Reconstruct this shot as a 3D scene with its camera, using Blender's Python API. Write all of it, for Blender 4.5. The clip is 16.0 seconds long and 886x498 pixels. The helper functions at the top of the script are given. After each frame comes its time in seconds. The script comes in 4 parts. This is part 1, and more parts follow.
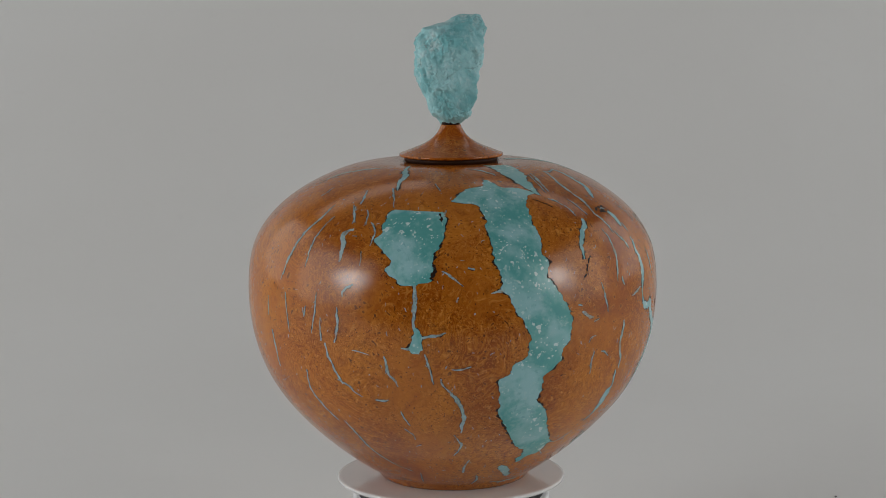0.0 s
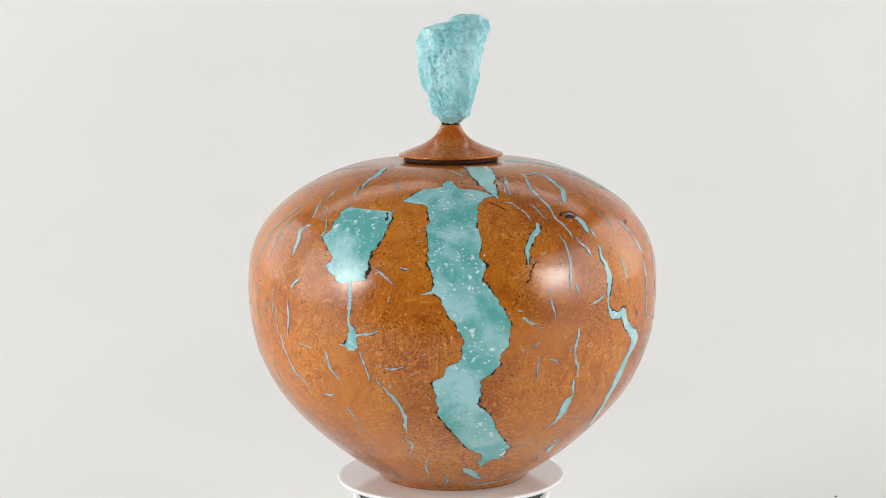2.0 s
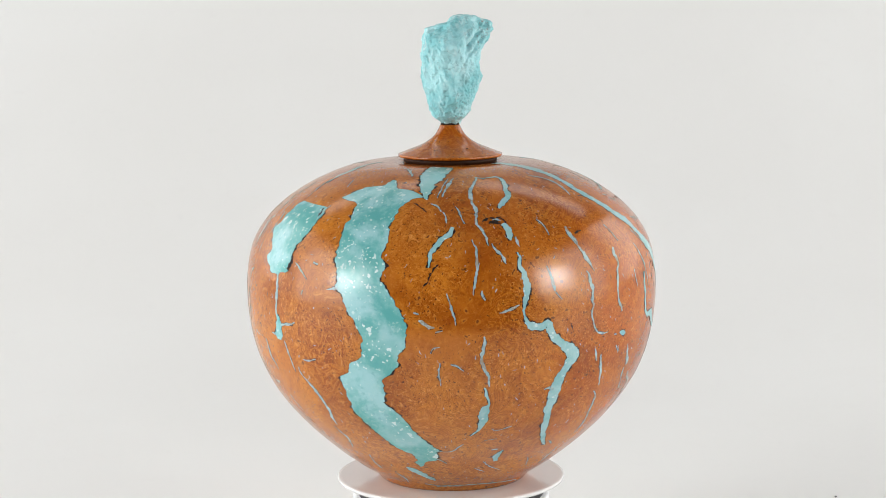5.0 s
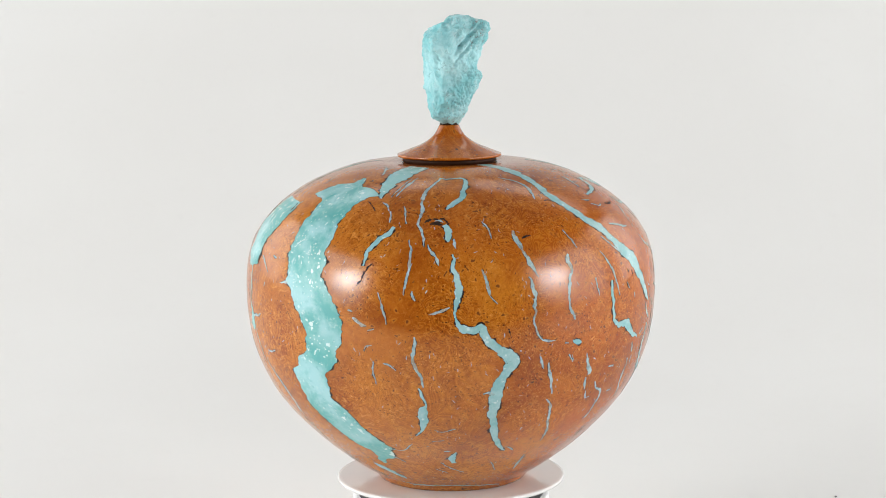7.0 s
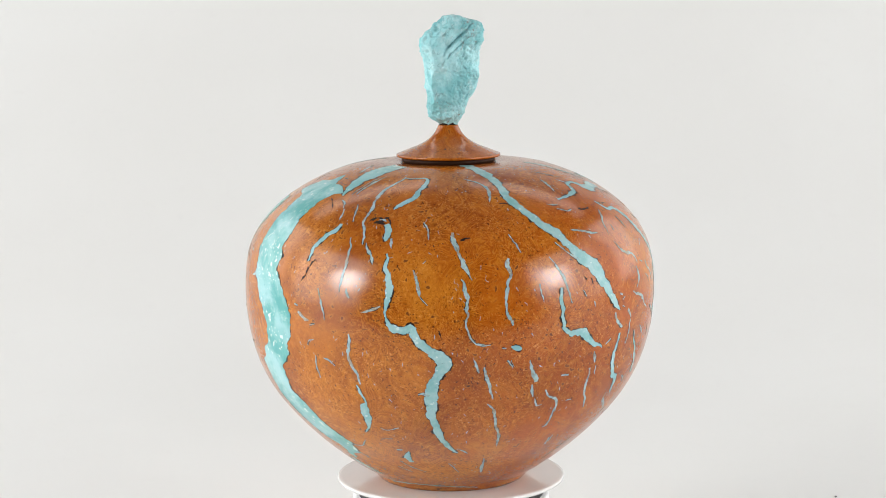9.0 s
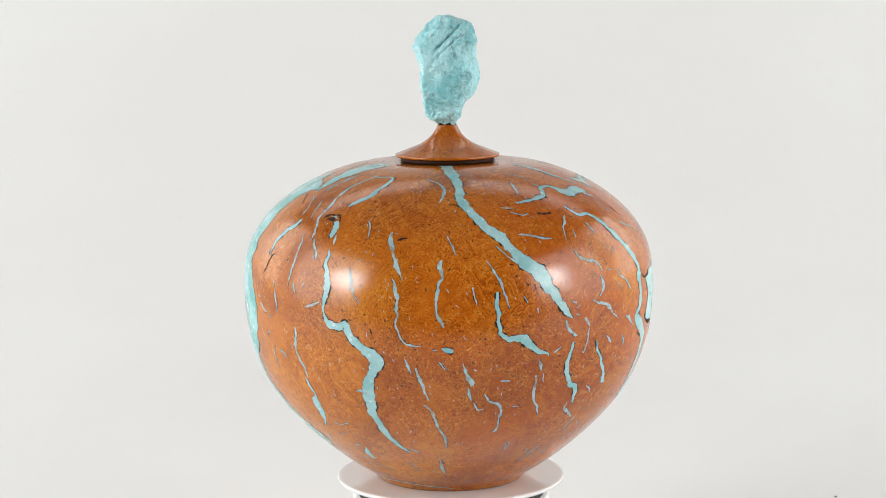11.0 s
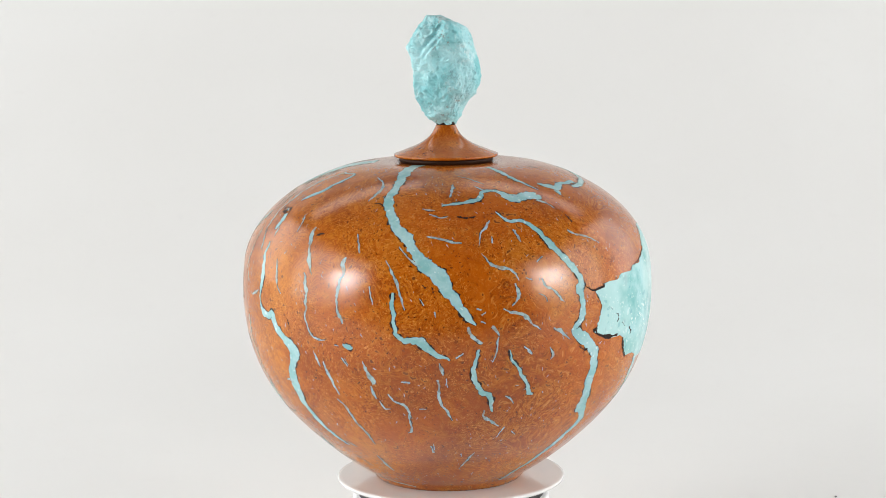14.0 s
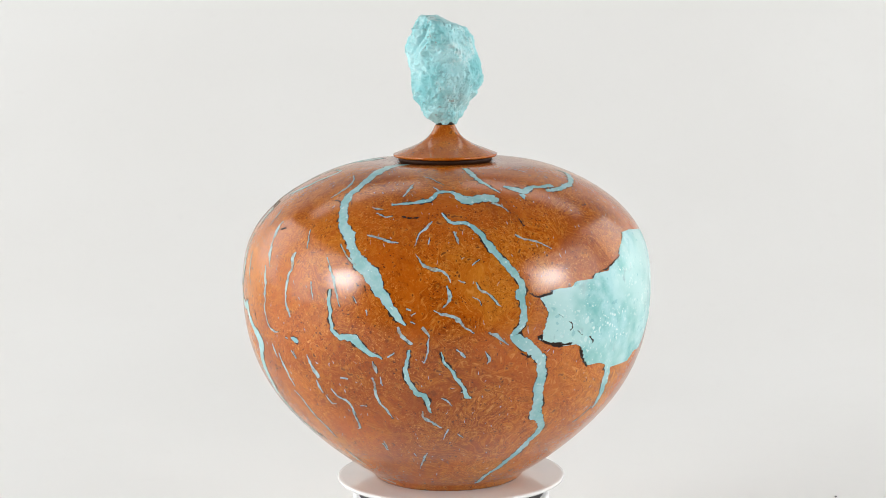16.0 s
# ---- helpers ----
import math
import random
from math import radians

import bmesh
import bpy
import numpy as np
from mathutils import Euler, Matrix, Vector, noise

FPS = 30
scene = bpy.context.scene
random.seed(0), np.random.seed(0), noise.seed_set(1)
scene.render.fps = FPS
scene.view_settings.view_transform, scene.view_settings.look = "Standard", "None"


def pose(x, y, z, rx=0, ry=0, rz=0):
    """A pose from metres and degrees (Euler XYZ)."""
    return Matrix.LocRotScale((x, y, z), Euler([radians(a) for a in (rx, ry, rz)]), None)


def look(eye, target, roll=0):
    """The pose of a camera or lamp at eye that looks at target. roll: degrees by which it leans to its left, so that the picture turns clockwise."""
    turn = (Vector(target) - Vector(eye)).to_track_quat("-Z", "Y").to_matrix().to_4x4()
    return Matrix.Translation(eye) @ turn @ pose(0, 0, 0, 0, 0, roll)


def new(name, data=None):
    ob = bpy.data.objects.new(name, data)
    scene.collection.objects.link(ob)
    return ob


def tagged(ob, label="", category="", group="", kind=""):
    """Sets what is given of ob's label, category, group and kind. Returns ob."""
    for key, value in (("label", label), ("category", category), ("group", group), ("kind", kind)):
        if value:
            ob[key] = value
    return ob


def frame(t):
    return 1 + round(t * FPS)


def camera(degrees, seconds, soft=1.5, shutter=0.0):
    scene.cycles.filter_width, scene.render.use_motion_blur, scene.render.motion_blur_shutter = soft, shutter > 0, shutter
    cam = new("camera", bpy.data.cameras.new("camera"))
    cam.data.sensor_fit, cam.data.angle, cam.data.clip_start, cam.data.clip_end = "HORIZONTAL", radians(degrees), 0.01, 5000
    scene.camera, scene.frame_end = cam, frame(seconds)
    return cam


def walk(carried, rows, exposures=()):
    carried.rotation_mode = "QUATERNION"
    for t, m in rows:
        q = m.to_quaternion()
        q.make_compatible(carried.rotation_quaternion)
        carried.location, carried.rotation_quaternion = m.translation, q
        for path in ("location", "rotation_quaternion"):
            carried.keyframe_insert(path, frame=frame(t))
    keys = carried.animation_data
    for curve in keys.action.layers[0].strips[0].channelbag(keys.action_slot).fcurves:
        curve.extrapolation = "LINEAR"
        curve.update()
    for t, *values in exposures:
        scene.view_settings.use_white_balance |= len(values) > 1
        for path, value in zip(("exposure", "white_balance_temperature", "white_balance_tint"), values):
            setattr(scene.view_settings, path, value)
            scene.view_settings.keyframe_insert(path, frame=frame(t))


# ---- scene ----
cam = camera(24.57, 16.0, soft=0.9)
CAMERA_POSE = Matrix.Translation((0.0, -1.2376, 0.318)) @ pose(0, 0, 0, 0, 0, 0.164) @ pose(0, 0, 0, 90 - 8.15) @ pose(0, 0, 0, 0, 0, -0.58)
walk(cam, [(0.0, CAMERA_POSE), (16.0, CAMERA_POSE)], exposures=[(0.0, -1.32), (0.5, -0.60), (1.0, -0.13), (1.3, -0.12), (4.0, -0.12), (8.0, -0.07), (16.0, -0.07)])

# ---- light: a closed studio out of view, two softboxes and two diffuser panels beside the camera, fill lamps added over and beside the backdrop ----
world = bpy.data.worlds.new("world")
scene.world = world
world.use_nodes = True
world.node_tree.nodes["Background"].inputs[0].default_value = (1, 1, 1, 1)
world.node_tree.nodes["Background"].inputs[1].default_value = 0.02


def area_lamp(name, eye, target, width, height, watts, shape="RECTANGLE"):
    data = bpy.data.lights.new(name, "AREA")
    data.shape, data.size, data.size_y, data.energy, data.color = shape, width, height, watts, (1.0, 0.998, 0.985)
    ob = new(name, data)
    ob.matrix_world = look(eye, target)
    return ob


# each softbox: a hot centre, the diffuser round it and a wide dim spill
for side, deep in ((-1, 0.0), (1, 0.03)):
    for size, back, watts, shape in ((0.28, 0.0, 2.3 if side < 0 else 2.1, "ELLIPSE"), (0.50, 0.04, 4.8 if side < 0 else 4.3, "ELLIPSE" if side < 0 else "SQUARE")):
        area_lamp("softbox_lamp", (side * (1.0 + back), -0.68 + deep - back * 0.6, 0.40), (0, 0, 0.12), size, size, watts, shape)
    area_lamp("softbox_spill_lamp", (side * 1.22, -0.46, 0.47), (0, 0, 0.15), 1.1, 1.0, 9.0 if side < 0 else 6.6)
    area_lamp("side_panel_lamp", (side * 1.4, -0.25, 0.60), (0, -0.25, 0.45), 1.5, 1.3, 7.6 if side < 0 else 5.8)
    # unseen fill lamp, added at each side to brighten the backdrop evenly
    area_lamp("backdrop_fill_lamp", (side * 1.85, 1.33, 0.78), (0, 1.6, 0.32), 1.5, 1.5, 15.2)
# unseen fill lamp, added above for the backdrop and the urn's shoulder
area_lamp("backdrop_fill_lamp", (0, 1.4, 1.8), (0, 1.85, 0.25), 3.0, 0.6, 10.6)


# ---- materials ----
class Nodes:
    """Short hand for a node tree."""

    def __init__(self, name):
        self.mat = bpy.data.materials.new(name)
        self.mat.use_nodes = True
        self.tree = self.mat.node_tree
        self.bsdf = self.tree.nodes["Principled BSDF"]
        self.at = self.add("ShaderNodeTexCoord").outputs["Object"]

    def add(self, kind, **values):
        node = self.tree.nodes.new(kind)
        for key, value in values.items():
            setattr(node, key, value)
        return node

    def put(self, socket, value):
        if isinstance(value, bpy.types.NodeSocket):
            self.tree.links.new(value, socket)
        elif isinstance(value, tuple) and socket.type == "RGBA":
            socket.default_value = (*value, 1)
        else:
            socket.default_value = value

    def noise(self, scale, detail=4, rough=0.55, at=None, distort=0.0, stretch=None):
        n = self.add("ShaderNodeTexNoise")
        at = at or self.at
        if stretch:
            m = self.add("ShaderNodeMapping")
            self.put(m.inputs["Vector"], at)
            m.inputs["Scale"].default_value = stretch
            at = m.outputs[0]
        self.put(n.inputs["Vector"], at)
        n.inputs["Scale"].default_value, n.inputs["Detail"].default_value = scale, detail
        n.inputs["Roughness"].default_value, n.inputs["Distortion"].default_value = rough, distort
        return n.outputs["Fac"]

    def fibre(self, field, tight, scale, detail=2):
        """Strands that run along the contours of a smooth field: the pattern changes fast across them and slowly along them."""
        n = self.add("ShaderNodeTexNoise", noise_dimensions="4D")
        self.put(n.inputs["Vector"], self.at), self.put(n.inputs["W"], self.maths("MULTIPLY", field, tight))
        n.inputs["Scale"].default_value, n.inputs["Detail"].default_value, n.inputs["Roughness"].default_value = scale, detail, 0.55
        return n.outputs["Fac"]

    def cells(self, scale, feature="F1", at=None, random_=1.0):
        n = self.add("ShaderNodeTexVoronoi", feature=feature)
        self.put(n.inputs["Vector"], at or self.at)
        n.inputs["Scale"].default_value, n.inputs["Randomness"].default_value = scale, random_
        return n.outputs["Distance"]

    def ramp(self, value, low, high, a=0.0, b=1.0):
        n = self.add("ShaderNodeMapRange", interpolation_type="SMOOTHSTEP")
        for i, v in enumerate((value, low, high, a, b)):
            self.put(n.inputs[i], v)
        return n.outputs[0]

    def mix(self, factor, a, b, how="MIX"):
        n = self.add("ShaderNodeMix", data_type="RGBA", blend_type=how)
        self.put(n.inputs[0], factor), self.put(n.inputs[6], a), self.put(n.inputs[7], b)
        return n.outputs[2]

    def maths(self, how, a, b=0.0):
        n = self.add("ShaderNodeMath", operation=how)
        self.put(n.inputs[0], a), self.put(n.inputs[1], b)
        return n.outputs[0]

    def warp(self, scale, amount):
        n = self.add("ShaderNodeTexNoise")
        self.put(n.inputs["Vector"], self.at)
        n.inputs["Scale"].default_value, n.inputs["Detail"].default_value = scale, 2
        v = self.add("ShaderNodeVectorMath", operation="MULTIPLY_ADD")
        self.put(v.inputs[0], n.outputs["Color"])
        v.inputs[1].default_value = (amount, amount, amount)
        self.put(v.inputs[2], self.at)
        return v.outputs[0]

    def bump(self, height, strength, distance):
        n = self.add("ShaderNodeBump")
        self.put(n.inputs["Height"], height)
        n.inputs["Strength"].default_value, n.inputs["Distance"].default_value = strength, distance
        self.put(self.bsdf.inputs["Normal"], n.outputs[0])

    def done(self, colour, roughness, **values):
        self.put(self.bsdf.inputs["Base Color"], colour), self.put(self.bsdf.inputs["Roughness"], roughness)
        for key, value in values.items():
            self.put(self.bsdf.inputs[key.replace("_", " ")], value)
        return self.mat


def burl_material(name="polished_burl", curl=1.0):
    """Oiled and polished burl: golden and orange zones, swirling figure, short curly fibres, bird's-eye knots and dark pores."""
    n = Nodes(name)
    bent = n.warp(22, 0.05)
    curly = n.warp(95, 0.014)
    # broad zones: one flank of the log is golden, the other a redder orange
    flank = n.add("ShaderNodeVectorMath", operation="DOT_PRODUCT")
    n.put(flank.inputs[0], n.at)
    flank.inputs[1].default_value = (0.09, -0.996, 0.0)
    golden = n.ramp(n.maths("ADD", flank.outputs["Value"], n.maths("MULTIPLY", n.noise(14, 3, 0.5), 0.16)), 0.03, 0.20)
    col = n.mix(golden, (0.380, 0.080, 0.0025), (0.412, 0.128, 0.012))
    cloud = n.noise(17, 4, 0.55, at=bent)
    col = n.mix(n.ramp(cloud, 0.38, 0.52, 0.65, 0.0), col, (0.220, 0.041, 0.001))
    col = n.mix(n.ramp(cloud, 0.52, 0.66, 0.0, 0.7), col, (0.49, 0.165, 0.014))
    figure = n.noise(60, 4, 0.6, at=bent, distort=2.0)
    col = n.mix(n.ramp(figure, 0.50, 0.70, 0.0, 0.4), col, (0.52, 0.175, 0.014))
    col = n.mix(n.ramp(figure, 0.30, 0.48, 0.4, 0.0), col, (0.22, 0.036, 0.001))
    # growth swirls: uneven rings round the burl's eyes
    swirl = n.maths("SINE", n.maths("MULTIPLY", n.noise(19, 3, 0.55, at=bent, distort=1.4), 150.0))
    lively = n.ramp(n.noise(16, 2, 0.5), 0.42, 0.62, 0.0, 0.42 * curl)
    col = n.mix(n.maths("MULTIPLY", n.ramp(swirl, 0.1, 0.95), lively), col, (0.56, 0.19, 0.014))
    col = n.mix(n.maths("MULTIPLY", n.ramp(swirl, -0.98, -0.3, 0.8, 0.0), lively), col, (0.20, 0.038, 0.0014))
    # curly fibres, pale and dark: strands that wind round the eyes, some long, some short
    broad, tight = n.noise(34, 2, 0.5, at=bent), n.noise(105, 2, 0.5, at=n.warp(60, 0.01))
    flow, calm = n.ramp(n.noise(13, 2, 0.5), 0.46, 0.60, 0.15 * curl, curl), n.ramp(n.noise(31, 2, 0.5), 0.38, 0.58, 0.3, 1.0)
    for field, wind, scale, pale, dark, where in ((broad, 0.42, 120, 0.52, 0.55, flow), (tight, 0.16, 260, 0.48, 0.62, calm), (tight, 0.10, 560, 0.74, 0.92, calm)):
        strand = n.fibre(field, wind, scale)
        col = n.mix(n.maths("MULTIPLY", where, n.ramp(strand, 0.56, 0.70, 0.0, pale)), col, (0.66, 0.275, 0.050))
        col = n.mix(n.maths("MULTIPLY", where, n.ramp(strand, 0.30, 0.43, dark, 0.0)), col, (0.115, 0.024, 0.0018))
    # level fibres where the grain turns: a belt round the widest part
    level_line = n.noise(150, 3, 0.6, at=n.warp(45, 0.02), stretch=(0.7, 0.7, 4.0))
    height = n.add("ShaderNodeSeparateXYZ")
    n.put(height.inputs[0], n.warp(26, 0.03))
    belt = n.maths("MULTIPLY", n.ramp(n.maths("ABSOLUTE", n.maths("SUBTRACT", height.outputs[2], 0.102)), 0.002, 0.010, 1.0, 0.0), n.ramp(n.noise(24, 2), 0.42, 0.58))
    col = n.mix(n.maths("MULTIPLY", belt, n.ramp(level_line, 0.50, 0.66, 0.0, 0.4)), col, (0.60, 0.21, 0.022))
    col = n.mix(n.maths("MULTIPLY", belt, n.ramp(level_line, 0.34, 0.46, 0.5, 0.0)), col, (0.16, 0.030, 0.0014))
    # bird's-eye knots where clusters are: a pale ring round a dark eye
    eye = n.cells(160, at=n.warp(120, 0.012))
    cluster = n.ramp(n.noise(26, 2, 0.5), 0.44, 0.54)
    halo = n.maths("MULTIPLY", n.ramp(eye, 0.20, 0.34, 1.0, 0.0), cluster)
    col = n.mix(n.maths("MULTIPLY", halo, 0.35), col, (0.60, 0.23, 0.03))
    ring = n.maths("MULTIPLY", n.ramp(eye, 0.12, 0.19, 1.0, 0.0), cluster)
    col = n.mix(n.maths("MULTIPLY", ring, 0.8), col, (0.085, 0.024, 0.010))
    # pores
    pore = n.ramp(n.cells(360, at=n.warp(200, 0.008)), 0.12, 0.20, 1.0, 0.0)
    pore = n.maths("MULTIPLY", pore, n.ramp(n.noise(60, 2), 0.40, 0.54))
    col = n.mix(n.maths("MULTIPLY", pore, 0.85), col, (0.03, 0.012, 0.007))
    n.bump(n.maths("SUBTRACT", n.noise(430, 3, 0.6, at=curly), n.maths("MULTIPLY", pore, 2.0)), 0.08, 0.0004)
    rough = n.ramp(n.noise(35, 3), 0.3, 0.7, 0.145, 0.195)
    return n.done(col, rough, Specular_IOR_Level=0.5)


def chips(n, scale, share, at):
    """Angular crumbs: the cells of a broken pattern that chance picks out, each with a margin round it."""
    a = n.add("ShaderNodeTexVoronoi")
    b = n.add("ShaderNodeTexVoronoi", feature="DISTANCE_TO_EDGE")
    for v in (a, b):
        n.put(v.inputs["Vector"], at)
        v.inputs["Scale"].default_value = scale
    pick = n.add("ShaderNodeSeparateColor")
    n.put(pick.inputs[0], a.outputs["Color"])
    size = n.maths("MULTIPLY", pick.outputs[1], 0.20)
    inside = n.maths("GREATER_THAN", b.outputs["Distance"], n.maths("ADD", size, 0.04))
    return n.maths("MULTIPLY", inside, n.maths("LESS_THAN", pick.outputs[0], share))


def turquoise_material():
    """Polished crushed-stone inlay: teal and pale clouds with angular white crumbs, fine dust and a few dark grains."""
    n = Nodes("polished_turquoise")
    cloud = n.noise(42, 5, 0.6, at=n.warp(30, 0.02))
    fine = n.noise(230, 4, 0.6)
    col = n.mix(n.ramp(cloud, 0.38, 0.62), (0.098, 0.350, 0.338), (0.300, 0.540, 0.562))
    col = n.mix(n.ramp(n.noise(19, 3), 0.46, 0.72, 0.0, 0.6), col, (0.100, 0.355, 0.325))
    col = n.mix(n.ramp(fine, 0.50, 0.75, 0.0, 0.35), col, (0.36, 0.56, 0.565))
    col = n.mix(n.ramp(fine, 0.28, 0.44, 0.4, 0.0), col, (0.085, 0.30, 0.30))
    # one hollow holds a paler, milkier mix
    flank = n.add("ShaderNodeVectorMath", operation="DOT_PRODUCT")
    n.put(flank.inputs[0], n.at)
    flank.inputs[1].default_value = (0.03, 1.0, 0.0)
    milk = n.maths("MULTIPLY", n.ramp(flank.outputs["Value"], 0.03, 0.09), n.ramp(n.noise(24, 3), 0.40, 0.58, 0.85, 0.15))
    col = n.mix(milk, col, (0.40, 0.605, 0.60))
    where = n.maths("MULTIPLY", n.ramp(n.noise(38, 2), 0.40, 0.56, 0.12, 1.0), n.ramp(milk, 0.0, 0.6, 1.0, 0.4))
    bent = n.warp(240, 0.004)
    white = n.maths("MAXIMUM", chips(n, 290, 0.04, bent), n.maths("MAXIMUM", chips(n, 520, 0.06, bent), chips(n, 950, 0.08, n.at)))
    col = n.mix(n.maths("MULTIPLY", n.maths("MULTIPLY", white, where), 0.68), col, (0.70, 0.79, 0.775))
    col = n.mix(n.maths("MULTIPLY", chips(n, 430, 0.05, bent), 0.45), col, (0.12, 0.33, 0.37))
    smudge = n.maths("MULTIPLY", milk, n.ramp(n.noise(75, 5, 0.65, at=n.warp(120, 0.008)), 0.58, 0.70, 0.0, 0.6))
    col = n.mix(smudge, col, (0.20, 0.26, 0.29))
    dark = n.maths("MULTIPLY", n.ramp(n.noise(300, 3, 0.6), 0.68, 0.76), n.ramp(n.noise(21, 2), 0.58, 0.66))
    col = n.mix(n.maths("MULTIPLY", dark, 0.6), col, (0.087, 0.191, 0.209))
    n.bump(fine, 0.03, 0.0003)
    return n.done(col, 0.21, Specular_IOR_Level=0.4)


def crack_filling_material():
    """Finely ground filling of the wider cracks: pale, even, few crumbs."""
    n = Nodes("crack_filling")
    col = n.mix(n.ramp(n.noise(70, 4, 0.6), 0.35, 0.65), (0.20, 0.415, 0.425), (0.335, 0.525, 0.54))
    col = n.mix(n.ramp(n.noise(420, 3, 0.6), 0.5, 0.72, 0.0, 0.4), col, (0.44, 0.60, 0.60))
    col = n.mix(n.maths("MULTIPLY", chips(n, 620, 0.05, n.at), 0.6), col, (0.66, 0.75, 0.74))
    return n.done(col, 0.23, Specular_IOR_Level=0.38)


def vein_material():
    """Greyer filling of the narrow cracks, mixed with wood dust."""
    n = Nodes("vein_filling")
    col = n.mix(n.ramp(n.noise(180, 4, 0.6), 0.35, 0.68), (0.235, 0.345, 0.345), (0.40, 0.52, 0.51))
    col = n.mix(n.ramp(n.noise(150, 3, 0.6), 0.50, 0.66, 0.0, 0.75), col, (0.30, 0.21, 0.12))
    col = n.mix(n.ramp(n.cells(420), 0.1, 0.2, 0.6, 0.0), col, (0.528, 0.610, 0.585))
    col = n.mix(n.ramp(n.noise(330, 3, 0.7), 0.54, 0.68, 0.0, 0.55), col, (0.09, 0.098, 0.095))
    return n.done(col, 0.23, Specular_IOR_Level=0.38)


def crack_material():
    n = Nodes("dark_bark_line")
    col = n.mix(n.noise(260, 4, 0.7), (0.004, 0.003, 0.003), (0.035, 0.018, 0.010))
    n.bump(n.noise(900, 4, 0.7), 0.6, 0.0008)
    return n.done(col, 0.6, Specular_IOR_Level=0.12)


def stone_material():
    """Raw turquoise: chalky pale blue with greener hollows, whitish bloom, dark crevices and rusty specks."""
    n = Nodes("raw_turquoise")
    cloud = n.noise(48, 5, 0.62, at=n.warp(60, 0.012))
    col = n.mix(n.ramp(cloud, 0.36, 0.64), (0.180, 0.462, 0.492), (0.372, 0.640, 0.668))
    grit = n.noise(260, 5, 0.7, stretch=(1.0, 1.0, 0.55))
    col = n.mix(n.ramp(grit, 0.5, 0.72, 0.0, 0.5), col, (0.56, 0.73, 0.74))
    col = n.mix(n.ramp(grit, 0.28, 0.44, 0.35, 0.0), col, (0.14, 0.39, 0.42))
    bloom = n.maths("MULTIPLY", n.ramp(n.noise(30, 3, 0.6), 0.52, 0.66), n.ramp(n.noise(180, 4, 0.65), 0.42, 0.62))
    col = n.mix(n.maths("MULTIPLY", bloom, 0.6), col, (0.60, 0.68, 0.68))
    seam = n.ramp(n.maths("ABSOLUTE", n.maths("SUBTRACT", n.noise(75, 3, 0.6, at=n.warp(90, 0.01)), 0.5)), 0.0, 0.022, 1.0, 0.0)
    seam = n.maths("MULTIPLY", seam, n.ramp(n.noise(120, 2), 0.48, 0.6))
    col = n.mix(n.maths("MULTIPLY", seam, 0.55), col, (0.16, 0.27, 0.28))
    rust = n.maths("MULTIPLY", n.ramp(n.noise(300, 3, 0.6), 0.60, 0.68), n.ramp(n.noise(40, 2), 0.5, 0.62))
    col = n.mix(n.maths("MULTIPLY", rust, 0.75), col, (0.24, 0.17, 0.14))
    lumps = n.cells(110, at=n.warp(80, 0.014))
    fine = n.noise(700, 4, 0.7)
    height = n.maths("ADD", n.maths("MULTIPLY", grit, 0.7), n.maths("ADD", n.maths("MULTIPLY", lumps, 0.3), n.maths("MULTIPLY", fine, 0.3)))
    n.bump(n.maths("SUBTRACT", height, n.maths("MULTIPLY", seam, 0.3)), 0.26, 0.0010)
    return n.done(col, 0.75, Specular_IOR_Level=0.25)


def plain_material(name, colour, roughness, speckle=0.03, scale=40, **values):
    n = Nodes(name)
    dark = tuple(c * (1 - 2 * speckle) for c in colour)
    col = n.mix(n.ramp(n.noise(scale, 4, 0.6), 0.3, 0.7), dark, colour)
    return n.done(col, n.ramp(n.noise(scale * 3, 3), 0.3, 0.7, roughness * 0.85, roughness * 1.15), **values)


def backdrop_material():
    n = Nodes("matt_white_backdrop")
    col = n.mix(n.ramp(n.noise(1.6, 3, 0.5), 0.3, 0.7), (0.80, 0.795, 0.78), (0.83, 0.83, 0.82))
    col = n.mix(n.ramp(n.noise(60, 4, 0.6), 0.55, 0.8, 0.0, 0.2), col, (0.76, 0.755, 0.74))
    n.bump(n.noise(400, 3), 0.05, 0.0005)
    return n.done(col, 0.8)


BURL, TURQUOISE, VEIN, CRACK, STONE = burl_material(), turquoise_material(), vein_material(), crack_material(), stone_material()
FILLING = crack_filling_material()
LID_BURL = burl_material("polished_lid_burl", 0.5)
BACKDROP = backdrop_material()
# near-black brown: the shade under the lid's rim, put into the colour
RIM_SHADE_WOOD = plain_material("rim_shade_wood", (0.04, 0.015, 0.007), 0.6, 0.15, 200, Specular_IOR_Level=0.15)
# tones of the unseen room, set by how much light each should throw back
WHITE_WALL = plain_material("white_bounce_wall", (0.62, 0.62, 0.615), 0.9, 0.03, 6)
WALL = plain_material("dark_unseen_wall", (0.08, 0.08, 0.083), 0.9, 0.04, 6)
CEILING = plain_material("dark_unseen_ceiling", (0.17, 0.17, 0.17), 0.9, 0.03, 6)
FLOOR = plain_material("grey_studio_floor", (0.18, 0.18, 0.18), 0.7, 0.05, 8)
GLOSS_WHITE = plain_material("white_gloss_plastic", (0.69, 0.69, 0.69), 0.10, 0.01, 60, Coat_Weight=0.3, Coat_Roughness=0.08)
DRUM = plain_material("white_satin_plastic", (0.74, 0.745, 0.75), 0.4, 0.02, 60)
GRIT = plain_material("grey_grit", (0.22, 0.22, 0.22), 0.8, 0.1, 900)
